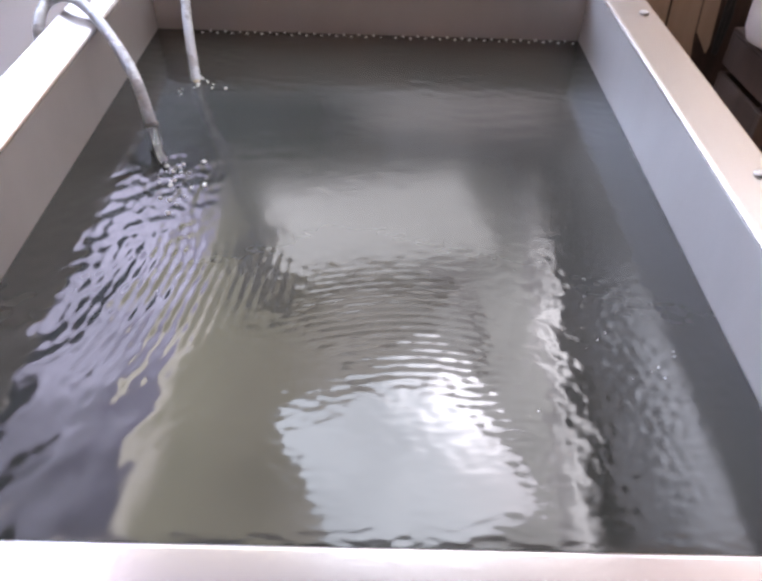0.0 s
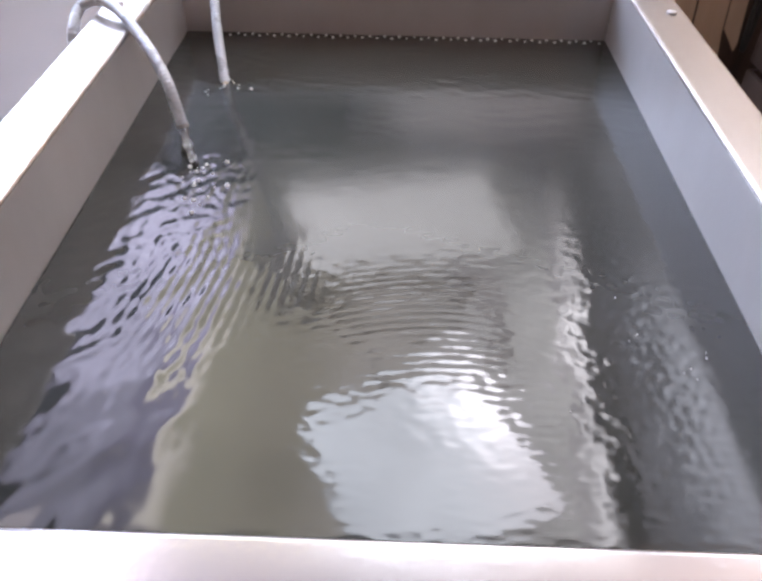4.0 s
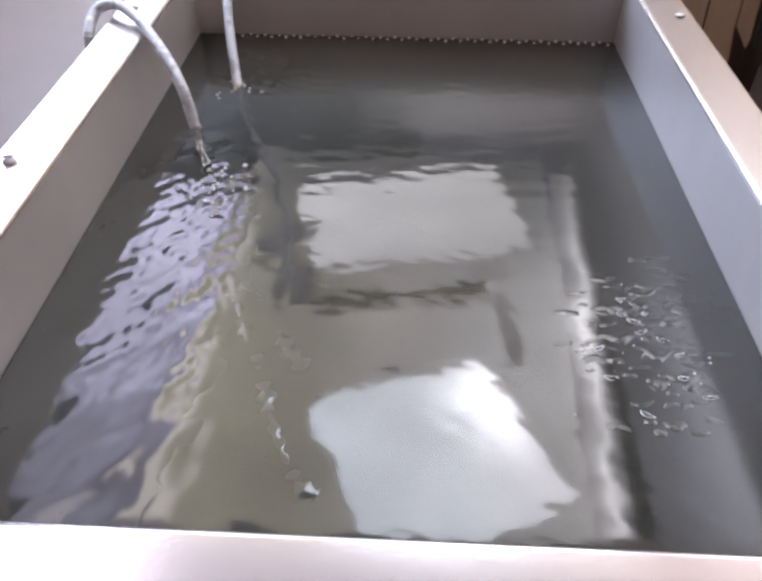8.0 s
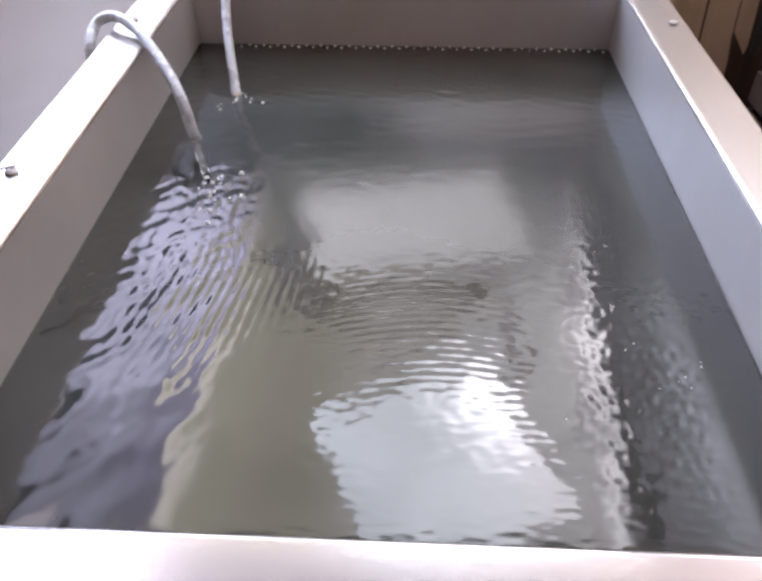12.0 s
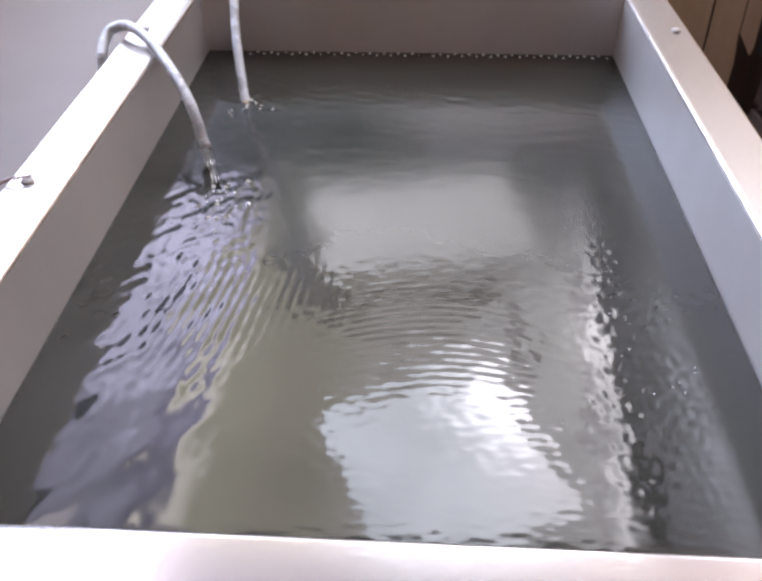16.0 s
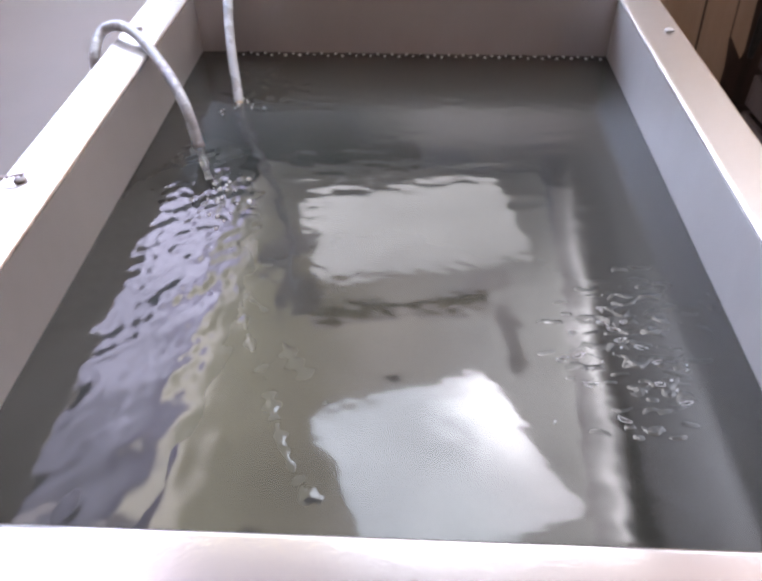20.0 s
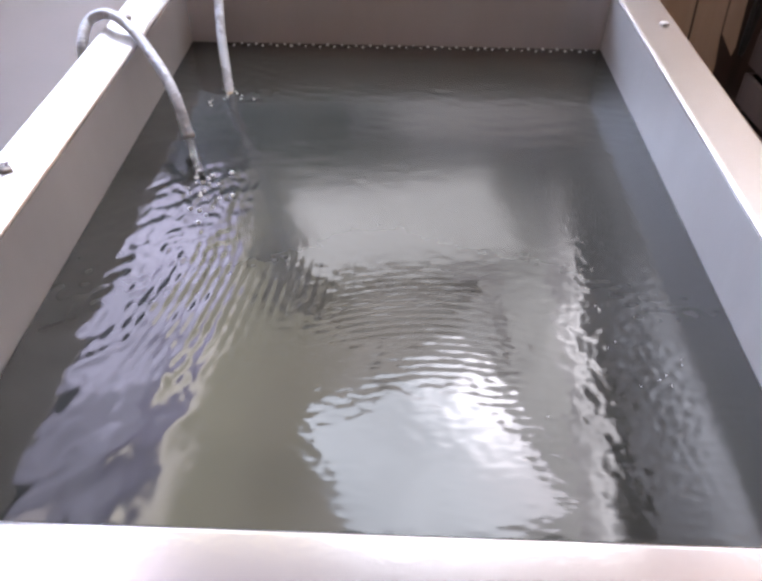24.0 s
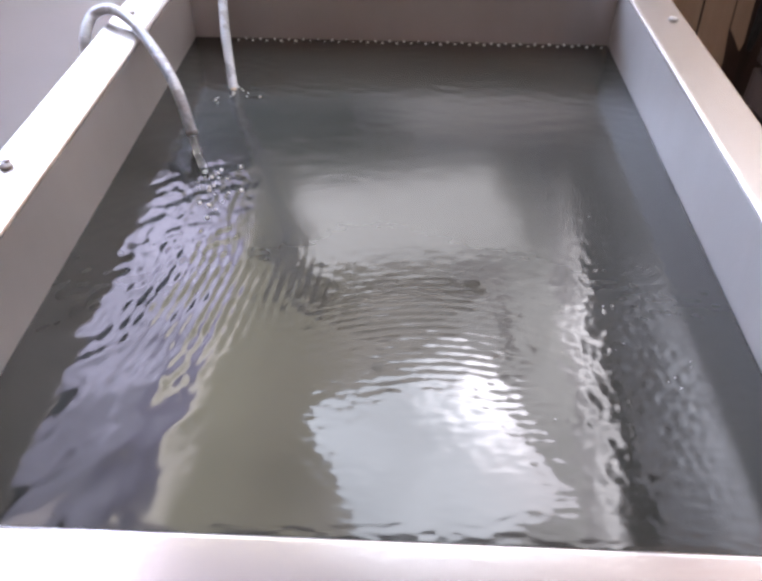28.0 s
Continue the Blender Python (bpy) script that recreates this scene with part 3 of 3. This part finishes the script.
# ---- the water ----
def waves(xs, ys, seed, count, length, slope, heading=None, spread=math.pi):
    """A sum of sine waves of about that length and slope, round a heading (radians)."""
    rng = np.random.default_rng(seed)
    out = np.zeros_like(xs)
    for _ in range(count):
        k = 2 * math.pi / (length * rng.uniform(0.7, 1.45))
        a = rng.uniform(0, 2 * math.pi) if heading is None else heading + rng.normal() * spread
        out += slope / k / math.sqrt(count / 2) * np.sin(k * (xs * math.cos(a) + ys * math.sin(a)) + rng.uniform(0, 6.28))
    return out


def fall(d, soft):
    return 1 / (1 + np.exp(np.clip(d / soft, -40, 40)))


def crease(xs, ys, points, high, wide, bead):
    """A raised, beaded line on the water through the points."""
    line = even(curve_points([(x, y, 0) for x, y in points], 12), 0.004)
    at = np.array([(p.x, p.y) for p in line])
    z = np.zeros_like(xs)
    pick = (xs > at[:, 0].min() - 0.02) & (xs < at[:, 0].max() + 0.02) & (ys > at[:, 1].min() - 0.02) & (ys < at[:, 1].max() + 0.02)
    px, py = xs[pick], ys[pick]
    best, along = np.full(px.shape, 1.0), np.zeros_like(px)
    for n, (a, b) in enumerate(zip(at, at[1:])):
        d = b - a
        u = np.clip(((px - a[0]) * d[0] + (py - a[1]) * d[1]) / (d @ d), 0, 1)
        far = np.hypot(px - a[0] - u * d[0], py - a[1] - u * d[1])
        along, best = np.where(far < best, n + u, along), np.minimum(far, best)
    knots = np.random.default_rng(len(at)).uniform(-0.2, 1.0, len(np.arange(0, 400, bead)))
    ends = np.minimum(1, np.minimum(along, len(at) - 1 - along) / 2)
    z[pick] = high * ends * np.exp(-(best / (wide * (1 + 0.5 * np.sin(along * 1.7)))) ** 2) * np.interp(along, np.arange(0, 400, bead), knots) * (0.35 + 0.75 * along / len(at))
    return z


def calm(xs, ys):
    z = waves(xs, ys, 3, 10, 0.10, 0.0022) + waves(xs, ys, 4, 12, 0.030, 0.0022) + waves(xs, ys, 7, 10, 0.016, 0.0022, 1.57, 0.5) + waves(xs, ys, 8, 14, 0.0100, 0.0016, 1.57, 0.25)
    z = z + fall((xs + 0.10) / 0.06, 1) * waves(xs, ys, 6, 10, 0.03, 0.010)
    far = 1 - fall(ys - 0.36, 0.03)
    back = 1 - fall(ys - 0.58, 0.04)
    side = 1 - fall(xs - 0.245, 0.012)
    z = z + far * waves(xs, ys, 44, 12, 0.024, 0.0035, 1.57, 0.25)
    return z + back * (waves(xs, ys, 41, 16, 0.017, 0.012, 1.57, 0.35) + waves(xs, ys, 43, 14, 0.012, 0.008)) + side * (1 - back) * waves(xs, ys, 42, 16, 0.014, 0.006, 0.2, 0.8)


def seam(xs, ys):
    """Two beaded lines where currents meet on the calm water."""
    return crease(xs, ys, [(-0.150, 0.310), (-0.127, 0.246), (-0.109, 0.202), (-0.094, 0.167), (-0.080, 0.127), (-0.065, 0.095), (-0.054, 0.078), (-0.042, 0.073)], 0.00042, 0.0030, 1.3) + crease(xs, ys, [(-0.175, 0.351), (-0.146, 0.295), (-0.114, 0.265), (-0.091, 0.224), (-0.071, 0.193), (-0.054, 0.177), (-0.048, 0.158)], 0.00022, 0.0038, 1.7) - 0.00005


def edge_lip(xs, ys):
    """The scalloped lip of ripples that stand along the far wall."""
    far = LONG - ys
    beat = np.sin(2 * math.pi * xs / 0.0215)
    row = np.maximum(0, beat) ** 2 * np.exp(-((far - 0.003) / 0.0025) ** 2) + np.maximum(0, -beat) ** 2 * np.exp(-((far - 0.009) / 0.003) ** 2)
    return 0.0016 * row * (0.7 + 0.4 * np.sin(47 * xs)) * fall(np.abs(xs) - 0.27, 0.01) + 0.0002 - 0.0006 * fall(0.013 - far, 0.001)


def fine_ripples(xs, ys):
    """Fine ripples that stand in arcs on the water, and stripes that run out from the splash."""
    r = np.hypot((xs - 0.04) * 1.1, ys + 0.03)
    own = 0.5 + 0.5 * np.sin(29 * xs + 2) * np.sin(25 * ys + 1)
    arcs = np.sin(2 * math.pi * r / 0.0081 + 1.3 * np.sin(27 * xs + 9 * ys) + 0.8 * np.sin(41 * ys - 15 * xs))
    s = np.hypot(xs + 0.62, ys - 0.33)
    stripes = np.sin(2 * math.pi * s / 0.0092 + 0.9 * np.sin(19 * xs - 31 * ys) + 0.5 * np.sin(53 * ys))
    mid = np.exp(-((xs - 0.035) / 0.080) ** 2 - ((ys - 0.240) / 0.060) ** 2)
    side = 0.5 * np.exp(-((xs - 0.112 + 0.15 * (ys - 0.15)) / 0.022) ** 2 - ((ys - 0.15) / 0.06) ** 2) * np.sin(2 * math.pi * ys / 0.0080 + 0.8 * np.sin(31 * xs + 6 * ys))
    left = np.exp(-((xs + 0.125) / 0.075) ** 2 - ((ys - 0.270 - 0.25 * (xs + 0.12)) / 0.042) ** 2)
    rest = waves(xs, ys, 9, 16, 0.012, 0.010, 1.4, 0.6) + waves(xs, ys, 12, 10, 0.03, 0.006)
    rest = rest * (0.35 + 0.65 * fall(ys - 0.34, 0.025)) * (1 - 0.9 * fall(ys - 0.09, 0.02))
    steps = waves(xs, ys, 61, 14, 0.0078, 0.0062, 1.57, 0.35) * fall(ys - 0.21, 0.02) * fall(-xs - 0.08, 0.02)
    east = (1 - fall(xs - 0.185, 0.012)) * (1 - 0.8 * fall(ys - 0.09, 0.02))
    z = 0.00005 * (0.45 + own) * (mid * arcs + side + 2.0 * left * stripes) + rest + steps + east * waves(xs, ys, 51, 18, 0.0105, 0.019)
    one = fall(np.hypot((xs - 0.015) / 0.215, (ys - 0.245) / 0.295) - 1, 0.17)
    two = fall(np.hypot((xs - 0.19) / 0.085, (ys - 0.18) / 0.20) - 1, 0.16)
    env = 1 - (1 - one) * (1 - two)
    jet, chop = jet_body(xs, ys)
    lines = np.exp(-((xs + 0.165) / 0.050) ** 2 - ((ys - 0.28) / 0.075) ** 2) * stripes
    return (env * z + (1 - env) * calm(xs, ys)) * (1 - jet) + jet * (chop + 0.00009 * lines)


def jet_body(xs, ys):
    """Choppy streaks below the pouring hose, broader towards the near end."""
    slant = waves(xs, ys, 21, 18, 0.042, 0.016, -0.6, 0.45)
    mixed = waves(xs, ys, 23, 16, 0.017, 0.022, -0.3, 0.9)
    short = waves(xs, ys, 22, 16, 0.0090, 0.030, 0.20, 0.35)
    mid = -0.222 + 0.03 * (ys - 0.3)
    right = 1 / (1 + np.exp(-(xs - mid - 0.01) / 0.02))
    env = fall(np.hypot((xs - mid) / 0.085, (ys - 0.235) / 0.285) - 1, 0.11)
    upper = 1 - fall(ys - 0.20, 0.05)
    near = np.hypot(xs + 0.195, ys - 0.445)
    z = slant + (0.25 + 0.75 * upper) * mixed + upper * (0.15 + 0.35 * right) * short + 0.9 * np.exp(-(near / 0.05) ** 2) * (short + mixed)
    return env, z


def jet_chop(xs, ys):
    env, z = jet_body(xs, ys)
    return env * z - (1 - env) * 0.0006


def hose_ripples(xs, ys):
    """A patch of small chop beside the dipping hose."""
    env = fall(np.hypot((xs + 0.188) / 0.034, (ys - 0.715) / 0.060) - 1, 0.25)
    return env * (waves(xs, ys, 71, 14, 0.020, 0.045) + 0.00004) - (1 - env) * 0.00030


def bubbling(xs, ys):
    """Short bowed crests, thrown up in rows where bubbles rise."""
    rng = np.random.default_rng(31)
    z = waves(xs, ys, 32, 16, 0.018, 0.004) - 0.00011
    for _ in range(120):
        x, y = rng.normal(0.210, 0.034), rng.normal(0.236, 0.055)
        if math.hypot((x - 0.205) / 0.075, (y - 0.25) / 0.125) > 1:
            continue
        a, long, wide, bow, high = rng.normal(0.0, 0.20), rng.uniform(0.004, 0.0115), rng.uniform(0.0015, 0.0025), rng.normal(0, 40), rng.uniform(0.00018, 0.00042)
        pick = np.hypot(xs - x, ys - y) < 0.025
        u = (xs[pick] - x) * math.cos(a) + (ys[pick] - y) * math.sin(a)
        v = (ys[pick] - y) * math.cos(a) - (xs[pick] - x) * math.sin(a) + bow * u * u
        z[pick] += high * np.exp(-(u / long) ** 4 - (v / wide) ** 2)
    return z


def water():
    base = sheet("water", -HALF + 0.0005, HALF - 0.0005, 0.0005, LONG - 0.0005, 0.0015, calm, WATERMAT)
    base.location.z = WATER
    tagged(base, "murky grey water with roof windows mirrored in it", "water", kind="structure")
    out = []
    for name, area, step, fn, label in (
            ("fine_ripples", (-HALF + 0.0005, HALF - 0.0005, 0.0005, LONG - 0.0005), 0.00115, fine_ripples, "fine close ripples on the water"),
            ("jet_ripples", (-0.298, -0.10, 0.001, 0.60), 0.0014, jet_chop, "choppy streaks of water below the pouring hose"),
            ("bubbling_ripples", (0.09, 0.292, 0.03, 0.40), 0.0011, bubbling, "short broken wavelets over rising bubbles"),
            ("hose_ripples", (-0.26, -0.12, 0.60, 0.822), 0.0012, hose_ripples, "small choppy patch beside the dipping hose"),
            ("seam_ripples", (-0.19, -0.025, 0.055, 0.365), 0.0010, seam, "beaded lines on the water where currents meet"),
            ("edge_ripples", (-0.298, 0.298, LONG - 0.018, LONG - 0.0008), 0.0009, edge_lip, "scalloped row of ripples along the end wall")):
        ob = sheet(name, *area, step, fn, RIPPLED if name == "fine_ripples" else CHOPPY, -0.00004 if name in ("seam_ripples", "bubbling_ripples") else -0.00044)
        ob.location.z = WATER
        out.append(tagged(ob, label, "ripples", kind="structure" if name in ("fine_ripples", "jet_ripples") else ""))
    return out


def pour():
    s = empty("water_stream")
    tagged(s, "thin clear stream of water falling from the hose", "water stream")
    line = curve_points([(-0.2301, 0.5256, 0.8155), (-0.2195, 0.4997, 0.810), (-0.2079, 0.4738, 0.804), (-0.2011, 0.4587, 0.797)], 8)
    part("stream", tube(line, lambda i: 0.0050 - 0.00006 * i + 0.0004 * math.sin(0.9 * i) + 0.0002 * math.sin(2.3 * i), 12), STREAM, s, smooth=True)
    return s



def bubbles():
    """Small bubbles: a zigzag row along the end wall, a few round the splash and over the rising air."""
    rng = random.Random(7)
    dome = mesh_of("bubble", lathe([(0.0001, -0.0008), (0.0016, -0.0002), (0.0019, 0.0005), (0.0015, 0.0014), (0.0007, 0.0018), (0.0001, 0.0019)], 10), BUBBLE, True)
    out = []
    for label, places in (
            ("zigzag row of pale bubbles along the end wall of the tank", [(-0.235 + 0.0105 * i, LONG - (0.0035 if i % 2 else 0.0095) + rng.uniform(-0.001, 0.001), rng.uniform(0.9, 1.3)) for i in range(51)]),
            ("pale bubbles round the splash below the hose", [(-0.192 + rng.gauss(0, 0.016), 0.440 + rng.gauss(0, 0.028), rng.uniform(0.6, 1.5)) for _ in range(26)]),
            ("pale bubbles round the dipping hose", [(-0.214 + rng.gauss(0, 0.014), 0.668 + rng.gauss(0, 0.016), rng.uniform(0.6, 1.2)) for _ in range(14)]),
            ("scattered pale bubbles on the water", [(0.20 + rng.gauss(0, 0.035), 0.23 + rng.gauss(0, 0.07), rng.uniform(0.3, 0.6)) for _ in range(12)])):
        row = tagged(empty("bubbles", pose(0, 0, WATER)), label, "bubbles", "bubbles on the water")
        for x, y, size in places:
            b = new("bubble", dome)
            b.parent, b.location, b.scale = row, (x, y, 0), (size, size, size)
        out.append(row)
    # Pale loops added as the bright glints of ripples over the rising air.
    loops = []
    for n in range(5):
        long, wide = rng.uniform(0.0024, 0.0056), rng.uniform(0.0011, 0.0021)
        turn = [2 * math.pi * k / 20 * rng.uniform(0.7, 0.98) for k in range(21)]
        ring = [Vector((long * math.cos(a) + 0.0005 * math.sin(3 * a + n), wide * math.sin(a) + 0.0004 * math.cos(2 * a), 0)) for a in sorted(turn)]
        loops.append(mesh_of("glint_loop", tube(ring, lambda i: 0.00034 + 0.00016 * math.sin(1.3 * i), 6), BUBBLE, True))
    foam = tagged(empty("foam", pose(0, 0, WATER)), "broken pale loops standing for bright glints on the ripples", "foam")
    while len(foam.children) < 14:
        x, y = rng.gauss(0.195, 0.040), rng.gauss(0.225, 0.048)
        if math.hypot((x - 0.19) / 0.085, (y - 0.225) / 0.10) < 1:
            b = new("glint_loop", rng.choice(loops))
            b.parent, b.location, b.rotation_euler = foam, (x, y, 0.0003), (0, 0, rng.gauss(0, 0.35))
    out.append(foam)
    return out


# ---- clutter beside the tank ----
def plate(outline, thick):
    """A flat board with that outline of (x, z) pairs."""
    bm = bmesh.new()
    f = bm.faces.new([bm.verts.new((x, 0, z)) for x, z in outline])
    bmesh.ops.solidify(bm, geom=[f], thickness=thick)
    return bm


def clutter():
    for outline, label in (
            ([(-0.32, 0), (-0.050, 0), (-0.049, 0.78), (-0.32, 0.80)], "wide brown plywood board leaning upright"),
            ([(-0.044, 0), (0.040, 0), (0.052, 0.31), (0.044, 0.39), (0.043, 0.82), (-0.042, 0.82)], "brown plywood board with a chipped edge, leaning upright"),
            ([(0.091, 0.335), (0.098, 0.36), (0.090, 0.84), (0.047, 0.84), (0.048, 0.40)], "narrow broken brown board hanging beside the others")):
        board = part("board", plate(outline, 0.014), PLANK)
        board.matrix_world = pose(0.90, 1.86, 0.012, -8, 0, 0)
        tagged(board, label, "board", "leaning boards")
    c = empty("cupboard", pose(1.20, 2.35, 0))
    tagged(c, "dark stained wooden cupboard behind the boards", "cupboard")
    part("carcass", box(-0.75, 0.75, -0.16, 0.16, 0, 1.05, 0.006, 1), DARKWOOD, c)
    for x in (-0.5, 0.0, 0.5):
        door = part("door", box(x - 0.235, x + 0.235, -0.178, -0.161, 0.06, 1.0, 0.003, 1), DARKWOOD, c)
        part("knob", box(x + 0.18, x + 0.20, -0.195, -0.178, 0.52, 0.54, 0.004, 2), SCREW, door)
    mat = part("rubber_mat", box(0.60, 1.95, 0.6, 2.15, 0.0005, 0.008, 0.003, 1), RUBBER)
    tagged(mat, "black rubber mat on the concrete floor", "floor mat")
    crate = empty("crate", pose(1.275, 1.86, 0.008, rz=3))
    tagged(crate, "dark slatted wooden crate standing on the mat", "crate")
    for k in range(3):
        z = 0.02 + 0.125 * k
        for a, b, c2, d in ((-0.17, 0.17, -0.15, -0.135), (-0.17, 0.17, 0.135, 0.15), (-0.17, -0.155, -0.135, 0.135), (0.155, 0.17, -0.135, 0.135)):
            part("slat", box(a, b, c2, d, z, z + 0.10, 0.002, 1), DARKWOOD, crate)
    part("top_board", box(-0.17, 0.17, -0.15, 0.15, 0.371, 0.386, 0.003, 1), DARKWOOD, crate)
    part("base_board", box(-0.154, 0.154, -0.134, 0.134, 0.0, 0.02), DARKWOOD, crate)
    can = empty("canister", pose(1.165, 1.86, 0.394))
    tagged(can, "off-white rounded plastic canister standing on the crate", "canister")
    part("body", lathe([(0.060, 0.0), (0.085, 0.012), (0.097, 0.04), (0.10, 0.09), (0.10, 0.20), (0.09, 0.235), (0.05, 0.255)], 28), WHITEPLASTIC, can, smooth=True)
    part("cap", lathe([(0.030, 0.255), (0.030, 0.285), (0.026, 0.290)], 18), GREYPLASTIC, can)
    loop = part("cable", tube(curve_points([(1.12, 2.21, 1.058), (1.122, 2.15, 1.045), (1.126, 2.145, 0.80), (1.125, 2.145, 0.425), (1.126, 2.145, 0.364), (1.127, 2.145, 0.292), (1.132, 2.145, 0.251), (1.138, 2.145, 0.30), (1.142, 2.145, 0.38), (1.134, 2.145, 0.50), (1.15, 2.145, 0.85), (1.16, 2.15, 1.045), (1.16, 2.21, 1.058)], 8), 0.008, 8), RUBBER, smooth=True)
    tagged(loop, "black cable hanging in a loop over the cupboard", "cable", "cables")
    plank = part("plank", box(-0.30, 0.30, -0.05, 0.05, 0, 0.03, 0.003, 1), PLANK)
    plank.matrix_world = pose(1.15, 1.45, 0.0085, rz=6)
    tagged(plank, "loose pale plank lying on the mat", "plank")


room()
west_window()
roof_lights()
tank()
hoses()
RIPPLES = water()
pour()
BUBBLES = bubbles()
clutter()


def tie_wire():
    line = curve_points([(-0.333, 0.340, RIM + 0.004), (-0.343, 0.333, RIM + 0.0055), (-0.353, 0.331, RIM + 0.004), (-0.362, 0.329, RIM - 0.003), (-0.372, 0.331, RIM - 0.03), (-0.373, 0.334, RIM - 0.30)], 10)
    turns = [p + Vector((0, 0.0016 * math.cos(1.9 * i), 0.0012 * math.sin(1.9 * i))) for i, p in enumerate(line)]
    tagged(part("wire", tube(turns, 0.0013, 6), PINKWIRE, smooth=True), "thin twisted pinkish wire tied to a rim screw", "wire")


tie_wire()


# ---- what moves ----

def calmness(t):
    """1 while the fine ripples are still and the bubbling is strong, else 0."""
    def step(a, b):
        return min(1.0, max(0.0, (t - a) / (b - a)))
    return step(4.3, 5.0) - step(8.9, 9.4) + step(18.55, 18.95) - step(22.0, 22.8)


def motions():
    fine, jet, boil, dip, line, lip = RIPPLES
    times = [i * 0.2 for i in range(141)]
    walk(fine, [(t, pose(0.0022 * math.sin(5.1 * t), 0.0030 * math.sin(3.7 * t), WATER + 0.00052 - 0.0012 * calmness(t))) for t in times])
    walk(jet, [(t, pose(0.005 * math.sin(4.3 * t), 0.012 * math.sin(2.9 * t), WATER - 0.0004 + 0.0008 * calmness(t) + 0.00004 * math.sin(7 * t))) for t in times])
    walk(dip, [(t, pose(0.004 * math.sin(5.3 * t), 0.007 * math.sin(3.9 * t), WATER + 0.00060 - 0.00044 * calmness(t))) for t in times])
    walk(line, [(t, pose(0.002 * math.sin(2.3 * t), 0.003 * math.sin(1.7 * t), WATER - 0.00006 + 0.00012 * calmness(t))) for t in times])
    walk(lip, [(t, pose(0.0025 * math.sin(4.1 * t), 0, WATER + 0.0001 * math.sin(6 * t))) for t in times])
    walk(BUBBLES[4], [(t, pose(0.006 * math.sin(3.3 * t + 1), 0.008 * math.sin(4.7 * t), WATER - 0.003 + 0.0032 * calmness(t))) for t in times])
    for n, row in enumerate(BUBBLES[:4]):
        reach = (0.0012, 0.004, 0.003, 0.006)[n]
        walk(row, [(t, pose(reach * math.sin((3.1 + n) * t + n), reach * math.sin((4.3 - n * 0.4) * t), WATER + 0.0002 * math.sin(5 * t + n))) for t in times])
    walk(boil, [(t, pose(0.005 * math.sin(3.3 * t + 1), 0.008 * math.sin(4.7 * t), WATER - 0.0007 + 0.00069 * calmness(t) + 0.00003 * math.sin(1.9 * t))) for t in times])


motions()
